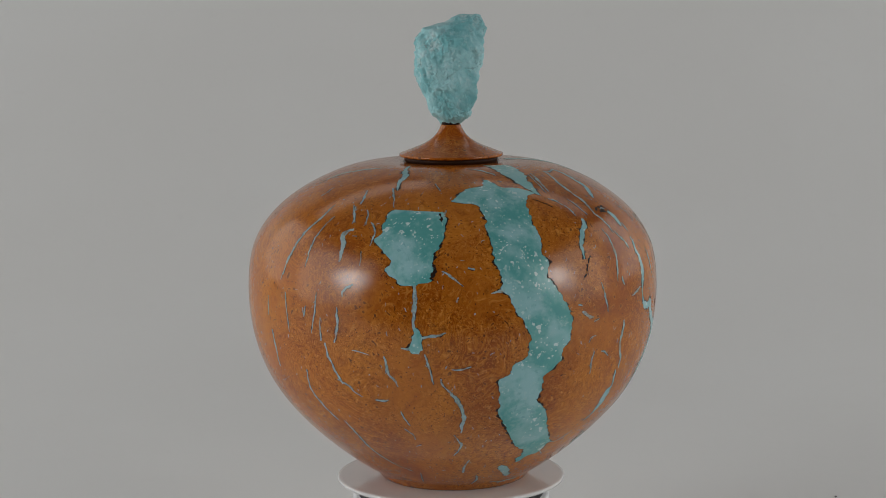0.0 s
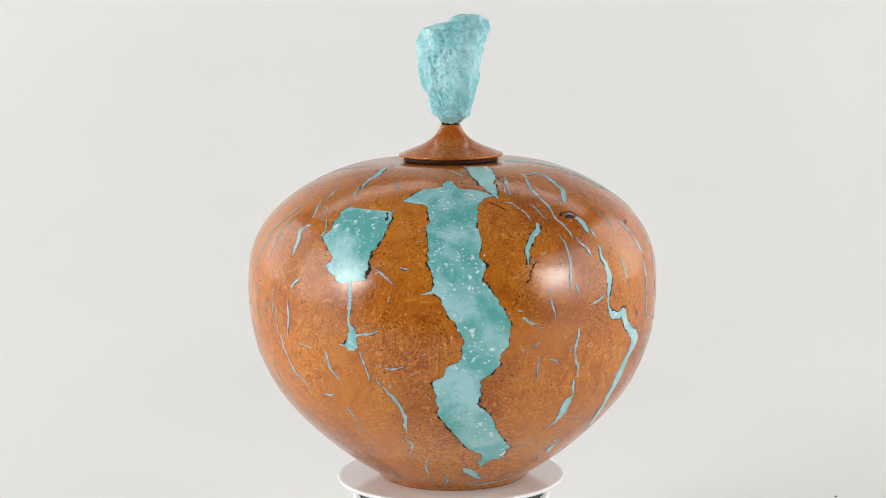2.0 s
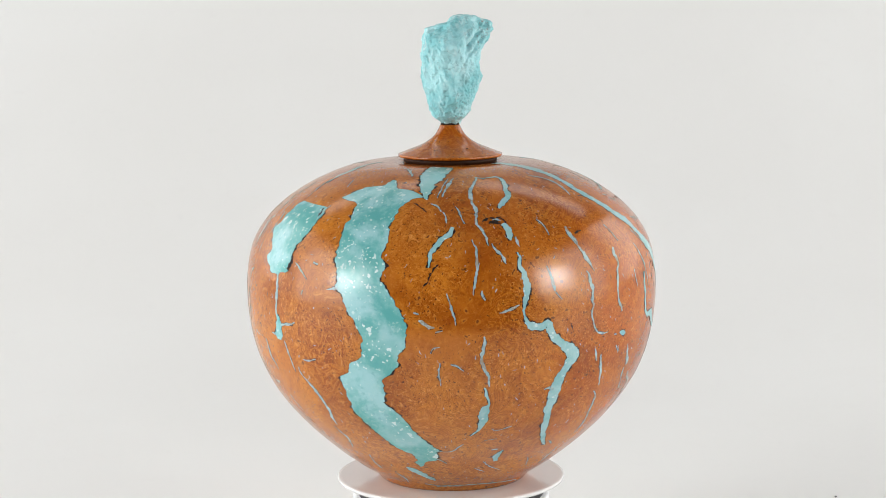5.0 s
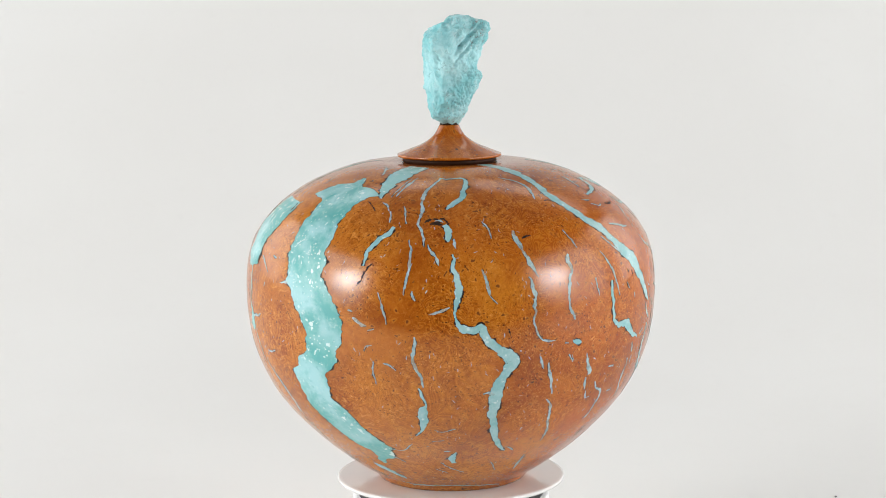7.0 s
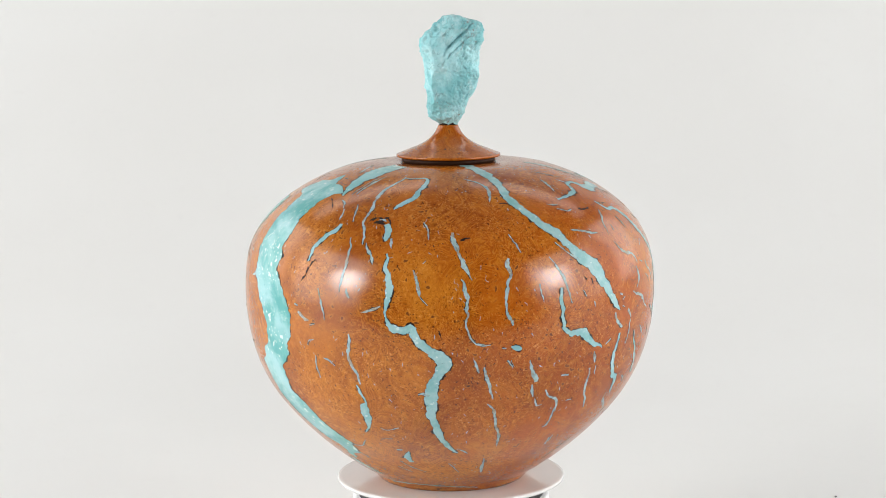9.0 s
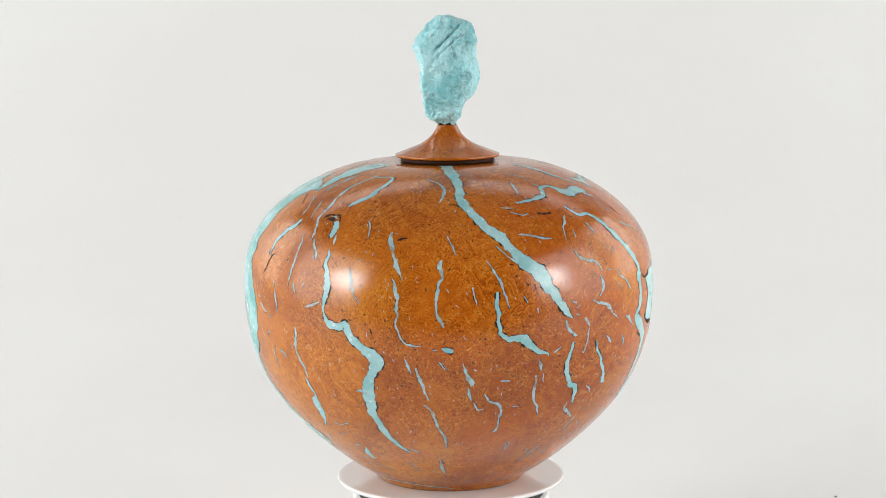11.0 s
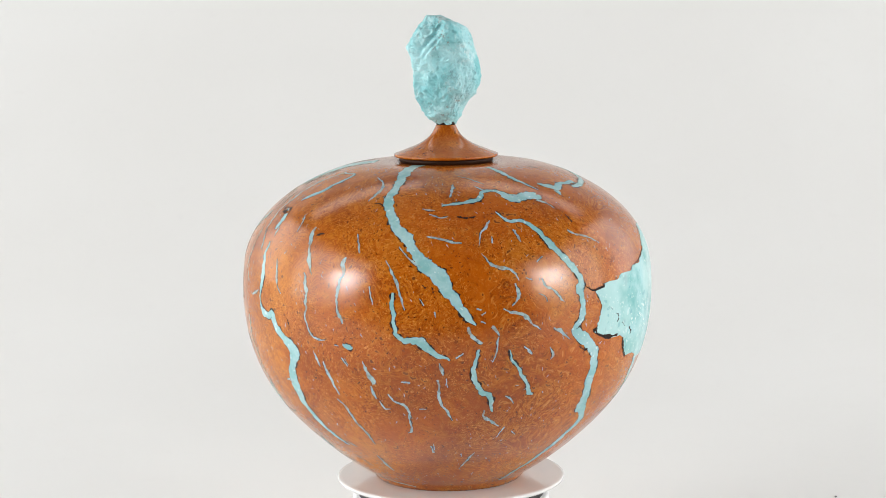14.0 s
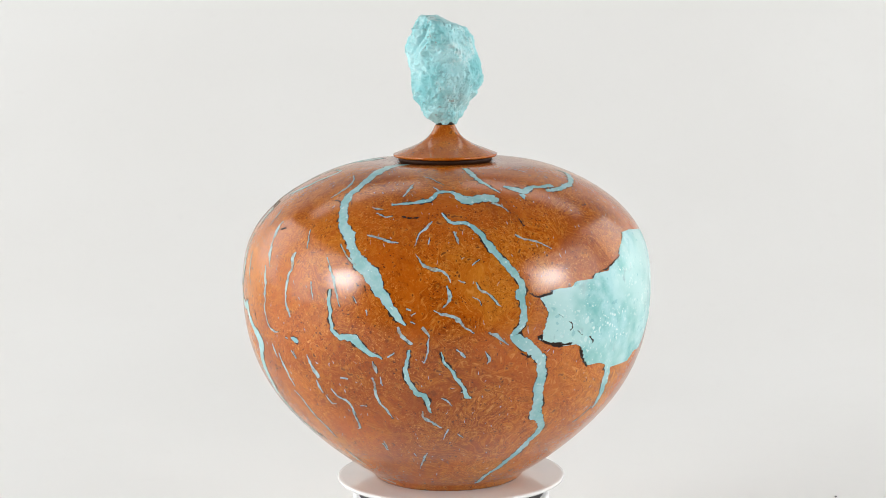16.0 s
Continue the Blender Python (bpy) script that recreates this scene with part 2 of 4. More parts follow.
# black of the rubber feet, and of the shade painted under the plate
RUBBER_AND_SHADE = plain_material("black_rubber_and_gap_shade", (0.02, 0.02, 0.021), 0.6, 0.1, 80)


# ---- building helpers ----
def part(name, bm, material, parent, label="", smooth=True):
    """Links a bmesh as one mesh object under a thing or a part."""
    me = bpy.data.meshes.new(name)
    bm.to_mesh(me)
    bm.free()
    me.materials.append(material)
    if smooth:
        me.polygons.foreach_set("use_smooth", [True] * len(me.polygons))
    ob = new(name, me)
    ob.parent = parent
    return tagged(ob, label)


def slab(name, x0, x1, y0, y1, z0, z1, material, label, category):
    bm = bmesh.new()
    bmesh.ops.create_cube(bm, size=1)
    for v in bm.verts:
        v.co = Vector(((x0 + x1) / 2 + v.co.x * (x1 - x0), (y0 + y1) / 2 + v.co.y * (y1 - y0), (z0 + z1) / 2 + v.co.z * (z1 - z0)))
    ob = part(name, bm, material, None, smooth=False)
    return tagged(ob, label, category, kind="structure")


def lathe(profile, steps=192):
    """A solid of revolution from (radius, height) pairs, in metres; a radius of 0 closes it."""
    bm = bmesh.new()
    rings = []
    for r, z in profile:
        if r <= 1e-6:
            rings.append([bm.verts.new((0, 0, z))])
        else:
            rings.append([bm.verts.new((r * math.cos(a), r * math.sin(a), z)) for a in (math.tau * k / steps for k in range(steps))])
    for low, high in zip(rings, rings[1:]):
        for k in range(steps):
            j = (k + 1) % steps
            if len(low) == 1:
                bm.faces.new((low[0], high[j], high[k]))
            elif len(high) == 1:
                bm.faces.new((low[k], low[j], high[0]))
            else:
                bm.faces.new((low[k], low[j], high[j], high[k]))
    bmesh.ops.recalc_face_normals(bm, faces=bm.faces)
    return bm


def spline(knots, values, at):
    """Natural cubic spline through values at knots."""
    k, y = np.asarray(knots, float), np.asarray(values, float)
    n, h = len(k), np.diff(k)
    a, b = np.eye(n), np.zeros(n)
    for i in range(1, n - 1):
        a[i, i - 1:i + 2] = h[i - 1], 2 * (h[i - 1] + h[i]), h[i]
        b[i] = 6 * ((y[i + 1] - y[i]) / h[i] - (y[i] - y[i - 1]) / h[i - 1])
    m = np.linalg.solve(a, b)
    i = np.clip(np.searchsorted(k, at) - 1, 0, n - 2)
    d = h[i]
    u, v = (k[i + 1] - at) / d, (at - k[i]) / d
    return u * y[i] + v * y[i + 1] + ((u ** 3 - u) * m[i] + (v ** 3 - v) * m[i + 1]) * d * d / 6


# ---- the studio ----
# unseen room, added: white walls bounce light, dark ones keep reflections dark
slab("floor", -2.4, 2.4, -3.2, 2.2, -1.0, -0.9, FLOOR, "grey painted studio floor", "floor")
slab("wall_north", -2.4, 2.4, 2.2, 2.3, -1.0, 1.9, WHITE_WALL, "unseen white wall behind the backdrop, added to bounce light", "wall")
slab("wall_south", -2.4, 2.4, -3.3, -3.2, -1.0, 1.9, WALL, "unseen dark grey wall, added to keep the urn's reflections dark", "wall")
slab("wall_west", -2.5, -2.4, -3.3, 2.3, -1.0, 1.9, WHITE_WALL, "unseen white side wall, added to bounce light", "wall")
slab("wall_east", 2.4, 2.5, -3.3, 2.3, -1.0, 1.9, WHITE_WALL, "unseen white side wall, added to bounce light", "wall")
slab("ceiling", -2.5, 2.5, -3.3, 2.3, 1.9, 2.0, CEILING, "unseen dark grey ceiling, added to keep the urn's reflections dark", "ceiling")


def backdrop_sweep():
    """A white sheet that lies on the table and curves up into the background."""
    bm = bmesh.new()
    line = [(-0.72, -0.075), (0.0, -0.075), (0.55, -0.075)]
    line += [(0.55 + 1.35 * math.sin(a), -0.075 + 1.35 * (1 - math.cos(a))) for a in (radians(72) * k / 30 for k in range(1, 31))]
    rows = []
    for y, z in line:
        rows.append([bm.verts.new((-1.9 + 3.8 * k / 24, y, z)) for k in range(25)])
    for low, high in zip(rows, rows[1:]):
        for k in range(24):
            bm.faces.new((low[k], low[k + 1], high[k + 1], high[k]))
    ob = part("backdrop", bm, BACKDROP, None)
    thick = ob.modifiers.new("thickness", "SOLIDIFY")
    thick.thickness, thick.offset = 0.003, -1
    tagged(ob, "seamless matt white photographic backdrop curving up behind the urn", "backdrop", kind="structure")


backdrop_sweep()
slab("table", -1.9, 1.9, -0.72, 1.05, -0.9, -0.0785, DRUM, "white studio table under the backdrop sheet", "table")


# ---- the turntable ----
def turntable():
    top = tagged(new("turntable"), "small white glossy motorised turntable with a round plate", "turntable")
    top.matrix_world = pose(0, 0, -0.0745)
    up = 0.0745
    plate = [(0, -0.0032), (0.066, -0.0032), (0.0689, -0.003), (0.0702, -0.0022), (0.0706, -0.0012), (0.0702, -0.0004), (0.0696, -0.0001), (0.068, 0.0), (0, 0)]
    part("plate", lathe([(r, z + up) for r, z in plate]), GLOSS_WHITE, top, "white glossy round plate")
    # a solid black ring in place of the shade between plate and drum
    gap = [(0.0, -0.0118), (0.0578, -0.0118), (0.0578, -0.0032), (0.0, -0.0032)]
    part("gap_shade_ring", lathe([(r, z + up) for r, z in gap]), RUBBER_AND_SHADE, top, "black ring that stands for the shade in the gap under the plate")
    drum = [(0, 0.0006), (0.0585, 0.0006), (0.0600, 0.002), (0.0611, 0.004), (0.0611, up - 0.0135), (0.0606, up - 0.0122), (0.0595, up - 0.0118), (0, up - 0.0118)]
    part("drum", lathe(drum), DRUM, top, "white plastic motor drum")
    for k in range(4):
        bm = lathe([(0, 0), (0.006, 0), (0.006, 0.0008), (0, 0.0008)], 24)
        foot = part("rubber_foot", bm, RUBBER_AND_SHADE, top)
        a = math.tau * (k + 0.5) / 4
        foot.location = (0.045 * math.cos(a), 0.045 * math.sin(a), -0.0002)
    return top


TURNTABLE = turntable()


def crumb(x, y):
    """A grain of grit that lies on the sheet."""
    bm = bmesh.new()
    bmesh.ops.create_icosphere(bm, subdivisions=2, radius=0.0009)
    for v in bm.verts:
        v.co *= 1 + 0.35 * noise.noise(v.co * 1400)
        v.co.z *= 0.7
    low = min(v.co.z for v in bm.verts)
    for v in bm.verts:
        v.co.z -= low
    ob = part("crumb", bm, GRIT, None)
    ob.location = (x, y, -0.0750)
    tagged(ob, "tiny dark grey crumb lying on the white backdrop sheet", "crumb")


crumb(0.281, 0.208)

# ---- the urn ----
# outline of the hollow form: radius and height in millimetres, from the foot up over the shoulder
OUTLINE = [(45.0, 0), (46.1, 1.3), (47.3, 3.0), (51.5, 6.2), (70.0, 19.1), (89.4, 36.2), (107.0, 56.9), (119.0, 80.9), (124.2, 105.0), (124.8, 125.6),
           (121.2, 146.3), (110.8, 163.4), (94.8, 177.2), (75.2, 187.6), (60.0, 192.8), (48.0, 194.9), (38.0, 195.5), (30.0, 195.3)]
STEP = [0.0]
for (r0, z0), (r1, z1) in zip(OUTLINE, OUTLINE[1:]):
    STEP.append(STEP[-1] + math.hypot(r1 - r0, z1 - z0))
ARC = np.linspace(0, STEP[-1], 400)
RADIUS, HEIGHT = spline(STEP, [p[0] for p in OUTLINE], ARC), spline(STEP, [p[1] for p in OUTLINE], ARC)


def on_urn(turn, arc, lift=0.0):
    """Points on the urn's skin from degrees round the axis and millimetres along the outline; metres. lift: millimetres proud."""
    a, s = np.radians(turn), np.clip(arc, 0.0, ARC[-1])
    r, z = np.interp(s, ARC, RADIUS), np.interp(s, ARC, HEIGHT)
    dr = np.interp(s + 0.5, ARC, RADIUS) - np.interp(s - 0.5, ARC, RADIUS)
    dz = np.interp(s + 0.5, ARC, HEIGHT) - np.interp(s - 0.5, ARC, HEIGHT)
    size = np.hypot(dr, dz) + 1e-9
    r, z = r + lift * dz / size, z - lift * dr / size
    return np.stack([r * np.sin(a), -r * np.cos(a), z], -1) / 1000


def urn():
    top = tagged(new("urn"), "turned burl wood urn with turquoise inlay, lid and raw stone finial", "urn")
    skin = [(RADIUS[i] / 1000, HEIGHT[i] / 1000) for i in range(0, 400, 3)] + [(0.0298, 0.1952)]
    inner = [(0.0285, 0.1948), (0.0280, 0.190), (0.060, 0.186), (0.100, 0.160), (0.114, 0.12), (0.108, 0.08), (0.080, 0.036), (0.040, 0.010), (0.0, 0.009)]
    body = part("body", lathe([(0, 0.0)] + skin + inner, 256), BURL, top, "polished orange-brown burl body with dark pores")
    rim = [(0.0, 0.1981), (0.0311, 0.1982), (0.0316, 0.1986), (0.0317, 0.1992), (0.03165, 0.1997), (0.0312, 0.1999)]
    hill = [(31.2, 199.9), (27.5, 201.3), (23.7, 202.8), (19.9, 204.3), (16.8, 205.7), (13.6, 207.6), (11.3, 209.3), (9.3, 211.3), (7.9, 213.3), (6.7, 215.5), (6.0, 217.1), (5.7, 217.3), (0, 217.3)]
    keys = [p[1] for p in hill[:11]]
    hs = np.linspace(keys[0], keys[-1], 40)
    slope = [(float(r) / 1000, float(h) / 1000) for r, h in zip(spline(keys, [p[0] for p in hill[:11]], hs), hs)]
    lid = part("lid", lathe(rim + slope[1:] + [(r / 1000, z / 1000) for r, z in hill[11:]]), LID_BURL, top, "flared burl lid with a thin rim")
    # this ring is coloured dark for the shade that the rim throws on it
    part("tenon", lathe([(0.0, 0.1930), (0.0272, 0.1930), (0.0272, 0.1953), (0.0285, 0.1955), (0.0287, 0.1980), (0.0, 0.1980)], 128), RIM_SHADE_WOOD, lid, "turned ring under the lid's rim, darkened for the rim's shade")
    part("collar", lathe([(0, 0.2173), (0.0054, 0.2173), (0.0057, 0.2179), (0.0052, 0.2189), (0, 0.2189)], 48), CRACK, lid, "thin dark collar under the stone")
    return top, body, lid


URN, BODY, LID = urn()


def finial():
    """A raw stone: at each level the section is cut by twelve planes, then roughened."""
    turns = [90, 116, 147, 171, 197, 224, 270, 296, 327, 351, 17, 44]
    levels = STONE_LEVELS
    cut = np.array([row for _, row in levels], float)
    keys = np.array([z for z, _ in levels], float)
    heights = np.linspace(keys[0], keys[-1], 210)
    cut = np.stack([np.interp(heights, keys, cut[:, k]) for k in range(12)], 1)
    bm = bmesh.new()
    rings, steps = [], 240
    sections, relief = [], []
    for z, row in zip(heights, cut):
        outs = [Vector((math.sin(radians(t)), -math.cos(radians(t)))) for t in turns]
        mid = Vector(((row[0] - row[6]) / 2, (row[3] - row[9]) / 2))
        section = []
        for k in range(steps):
            a = math.tau * k / steps
            way = Vector((math.sin(a), -math.cos(a)))
            reach = 60.0
            for out, h in zip(outs, row):
                c = way.dot(out)
                if c > 0.05:
                    reach = min(reach, max(h - mid.dot(out), 0.3) / c)
            p = mid + way * reach
            q = Vector((p.x, p.y, z))
            lumps = noise.fractal(q * 0.13, 0.9, 2.1, 3, noise_basis="VORONOI_F1")
            tilt = Vector((q.x * 0.55 + q.z * 0.2, q.y * 0.55, q.z * 0.3)) + Vector((9, 4, 1))
            ridge = noise.ridged_multi_fractal(tilt, 0.9, 2.2, 4, 1.0, 2.0)
            grit = noise.fractal(q * 0.9, 0.7, 2.1, 3)
            crust = noise.fractal(q * 0.42 + Vector((3, 7, 2)), 0.8, 2.1, 3, noise_basis="VORONOI_F2F1")
            relief.append(1.1 * lumps + 0.6 * ridge + 0.2 * grit + 0.1 * crust + 0.9 * noise.fractal(q * 0.12 + Vector((1, 5, 8)), 0.9, 2.0, 2))
            # clefts that run slantwise over one face
            across, front = q.x * math.cos(1.94) + q.y * math.sin(1.94), q.x * math.sin(1.94) - q.y * math.cos(1.94)
            cleft = 0.0
            for shift, deep, wide in ((0.0, 3.6, 1.3), (-4.4, 1.7, 0.8), (3.0, 0.7, 0.7)):
                side = (q.z - 275.8 - (across - 1.1)) / 1.414 - shift
                along = (across + 4.0) / 9.0
                if front > 0:
                    cleft += deep * math.exp(-(side / wide) ** 2) * max(0.0, 1 - along * along)
            section.append((mid, way, reach, cleft, q))
        sections.append(section)
    level = float(np.mean(relief)) - 0.6
    for i, section in enumerate(sections):
        ring = []
        for k, (mid, way, reach, cleft, q) in enumerate(section):
            p = mid + way * max(0.4, reach + relief[i * steps + k] - level - cleft)
            ring.append(bm.verts.new((p.x / 1000, p.y / 1000, (q.z + 0.6 * noise.noise(q * 0.3)) / 1000)))
        rings.append(ring)
    for low, high in zip(rings, rings[1:]):
        for k in range(steps):
            j = (k + 1) % steps
            bm.faces.new((low[k], low[j], high[j], high[k]))
    bm.faces.new(rings[0][::-1])
    bm.faces.new(rings[-1])
    bmesh.ops.recalc_face_normals(bm, faces=bm.faces)
    part("finial", bm, STONE, LID, "raw pale blue turquoise stone finial")


STONE_LEVELS = []
STONE_LEVELS.append((217.8, [5.3, 4.8, 5.0, 4.8, 5.2, 5.7, 5.0, 3.4, 4.6, 4.8, 5.2, 4.6]))
STONE_LEVELS.append((219.2, [6.4, 5.8, 6.0, 5.2, 5.8, 6.4, 6.0, 4.5, 5.7, 5.5, 6.5, 6.0]))
STONE_LEVELS.append((222.6, [10.8, 9.6, 7.7, 8.6, 7.2, 10.5, 10.5, 8.9, 10.1, 11.0, 11.7, 11.2]))
STONE_LEVELS.append((226.0, [11.5, 11.0, 10.1, 10.3, 7.9, 11.9, 12.5, 11.0, 11.5, 11.7, 13.1, 13.9]))
STONE_LEVELS.append((231.2, [13.6, 14.1, 12.2, 11.3, 10.7, 14.6, 13.9, 12.0, 12.2, 11.7, 13.8, 16.3]))
STONE_LEVELS.append((236.3, [15.3, 14.4, 15.0, 14.4, 15.5, 18.7, 16.3, 13.1, 12.9, 11.7, 14.8, 18.0]))
STONE_LEVELS.append((241.4, [14.6, 15.8, 17.7, 16.8, 17.9, 20.8, 18.4, 15.1, 13.6, 12.4, 15.5, 18.4]))
STONE_LEVELS.append((246.5, [15.6, 17.9, 19.1, 17.5, 18.9, 21.8, 21.1, 16.8, 13.9, 12.7, 15.8, 19.4]))
STONE_LEVELS.append((251.7, [17.0, 16.8, 16.3, 17.5, 18.9, 21.1, 21.5, 17.9, 14.6, 12.7, 16.5, 19.4]))
STONE_LEVELS.append((258.5, [19.1, 16.8, 18.0, 18.9, 16.8, 18.4, 20.5, 17.5, 14.6, 14.4, 17.5, 21.8]))
STONE_LEVELS.append((265.4, [18.7, 19.3, 20.1, 20.3, 16.2, 16.7, 20.8, 18.2, 13.9, 15.8, 20.6, 21.8]))
STONE_LEVELS.append((270.5, [19.4, 23.0, 23.9, 21.0, 15.1, 15.3, 20.5, 17.5, 12.9, 15.1, 19.3, 20.1]))
STONE_LEVELS.append((275.6, [20.8, 25.4, 25.3, 21.7, 13.4, 11.9, 16.3, 14.4, 12.2, 8.9, 14.8, 16.3]))
STONE_LEVELS.append((279.7, [18.4, 23.0, 23.9, 19.3, 10.3, 3.6, 2.6, 1.0, 0.5, 6.9, 12.0, 13.9]))
STONE_LEVELS.append((282.5, [17.4, 18.2, 15.3, 8.3, 4.8, -1.9, -3.6, -2.4, -1.5, 4.8, 10.0, 12.2]))
STONE_LEVELS.append((283.7, [15.9, 16.7, 13.8, 6.8, 3.3, -3.4, -5.1, -3.9, -3.0, 3.3, 8.5, 10.7]))


finial()


# ---- the inlay: cracks in the burl, filled with crushed turquoise and ground flush ----
def smooth_rows(rows, step):
    """Catmull-Rom through rows of numbers, resampled about every step millimetres."""
    p = np.array(rows, float)
    q = np.vstack([2 * p[0] - p[1], p, 2 * p[-1] - p[-2]])
    made = []
    for i in range(1, len(q) - 2):
        a, b = q[i], q[i + 1]
        size = math.hypot((b[0] - a[0]) * 1.9, b[1] - a[1])
        count = max(1, int(size / step))
        for k in range(count):
            u = k / count
            made.append(0.5 * (2 * a + (b - q[i - 1]) * u + (2 * q[i - 1] - 5 * a + 4 * b - q[i + 2]) * u * u
                               + (3 * a - q[i - 1] - 3 * b + q[i + 2]) * u ** 3))
    made.append(p[-1])
    return np.array(made)


def wobble(turn, arc, seed, scale):
    """Uneven edge: broad bays and fine nicks."""
    v = Vector((turn * 1.9, arc, seed))
    return noise.fractal(v * (0.3 * scale), 0.8, 2.0, 3) + 0.35 * noise.fractal(v * (1.6 * scale), 0.6, 2.3, 3)


def sheet(left, right, lift, depth):
    """A thin solid between two edges (degrees, arc) on the skin; its sides go down into the wood."""
    left, right = np.array(left), np.array(right)
    widest = np.hypot((right[:, 0] - left[:, 0]) * 1.9, right[:, 1] - left[:, 1]).max()
    across = int(min(26, max(2, widest / 1.8)))
    columns = []
    for k in range(across + 1):
        u = k / across
        mid = left * (1 - u) + right * u
        columns.append(on_urn(mid[:, 0], mid[:, 1], lift))
    bm = bmesh.new()
    grid = [[bm.verts.new(v) for v in column] for column in columns]
    for a, b in zip(grid, grid[1:]):
        for i in range(len(a) - 1):
            bm.faces.new((a[i], b[i], b[i + 1], a[i + 1]))
    # the sides have corners of their own, so that the face stays flat up to its edge
    for edge, turned in ((left, False), (right, True)):
        upper, lower = [[bm.verts.new(v) for v in on_urn(edge[:, 0], edge[:, 1], d)] for d in (lift, -depth)]
        for i in range(len(upper) - 1):
            loop = (lower[i], upper[i], upper[i + 1], lower[i + 1])
            bm.faces.new(loop[::-1] if turned else loop)
    return bm


SEED = [0.0]


def inlay(left, right, name, material, ragged, border, label):
    """The filling between two edges, and the dark bark line that shows round it."""
    SEED[0] += 7.3
    seed = SEED[0]
    l1, r1, l2, r2 = [], [], [], []
    for a, b in zip(left, right):
        radius = np.interp((a[1] + b[1]) / 2, ARC, RADIUS)
        per = math.radians(1) * radius
        d = Vector(((b[0] - a[0]) * per, b[1] - a[1]))
        size = max(d.length, 1e-4)
        d /= size
        rag = min(ragged, 0.22 * size)
        for edge, sign, fine, wide in ((a, -1, l1, l2), (b, 1, r1, r2)):
            off = rag * wobble(edge[0], edge[1], seed + sign, 1.0)
            pad = border * max(0.18, 0.30 + 2.1 * wobble(edge[0], edge[1], seed + 3 * sign + 40, 0.8))
            for goal, extra in ((fine, off), (wide, off + pad)):
                goal.append((edge[0] + sign * extra * d.x / per, edge[1] + sign * extra * d.y))
    part("bark_line", sheet(l2, r2, 0.05, 0.4), CRACK, BODY)
    part(name, sheet(l1, r1, 0.11, 0.8), material, BODY, label)


def patch(rows):
    """A broad filled hollow: rows of its two edges (degrees, arc, degrees, arc)."""
    p = smooth_rows([(r[0], r[1], r[2], r[3]) for r in rows], 0.6)
    inlay(p[:, :2], p[:, 2:], "turquoise_inlay", TURQUOISE, 1.1, 1.1, "pale turquoise stone inlay with white flecks")


def ribbon(rows):
    widest = max(r[2] for r in rows)
    p = smooth_rows(rows, 0.5)
    for row in p:
        v = Vector((row[0] * 1.9, row[1], rows[0][0]))
        row[0] += 0.28 * noise.fractal(v * 0.22, 0.8, 2.0, 3)
        row[1] += 0.35 * noise.fractal(v * 0.22 + Vector((5, 5, 5)), 0.8, 2.0, 3)
        row[2] *= 1 + (0.6 if widest < 3.2 else 0.2) * noise.fractal(v * 0.4 + Vector((0, 9, 2)), 0.8, 2.0, 2)
    per = np.radians(1) * np.interp(p[:, 1], ARC, RADIUS)
    x, y = np.gradient(p[:, 0]) * per, np.gradient(p[:, 1])
    size = np.hypot(x, y) + 1e-9
    half = np.clip(p[:, 2] * (0.76 if widest < 3.2 else 0.95) - 0.06, 0.05, None) / 2
    nx, ny = -y / size * half / per, x / size * half
    return np.stack([p[:, 0] - nx, p[:, 1] - ny], 1), np.stack([p[:, 0] + nx, p[:, 1] + ny], 1)


def vein(rows):
    """A filled crack: rows of degrees, arc and width in millimetres."""
    left, right = ribbon(rows)
    wide = max(r[2] for r in rows)
    if wide > 3.2:
        inlay(left, right, "turquoise_inlay", FILLING, 0.75, 0.8, "pale turquoise filled crack with a dark edge")
    else:
        inlay(left, right, "inlay_vein", VEIN, 0.5, 0.32, "grey-blue filled hairline crack")


def bark_line(rows, lift=0.14):
    """An open dark crack with no filling."""
    left, right = ribbon(rows)
    SEED[0] += 7.3
    l1, r1 = [], []
    for a, b in zip(left, right):
        for edge, goal, sign in ((a, l1, -1), (b, r1, 1)):
            off = 1.1 * wobble(edge[0], edge[1], SEED[0] + sign, 1.6)
            goal.append((edge[0] + sign * off / 2.0, edge[1] + off * 0.5))
    part("bark_pocket", sheet(l1, r1, lift, 0.5), CRACK, BODY, "black bark pocket")


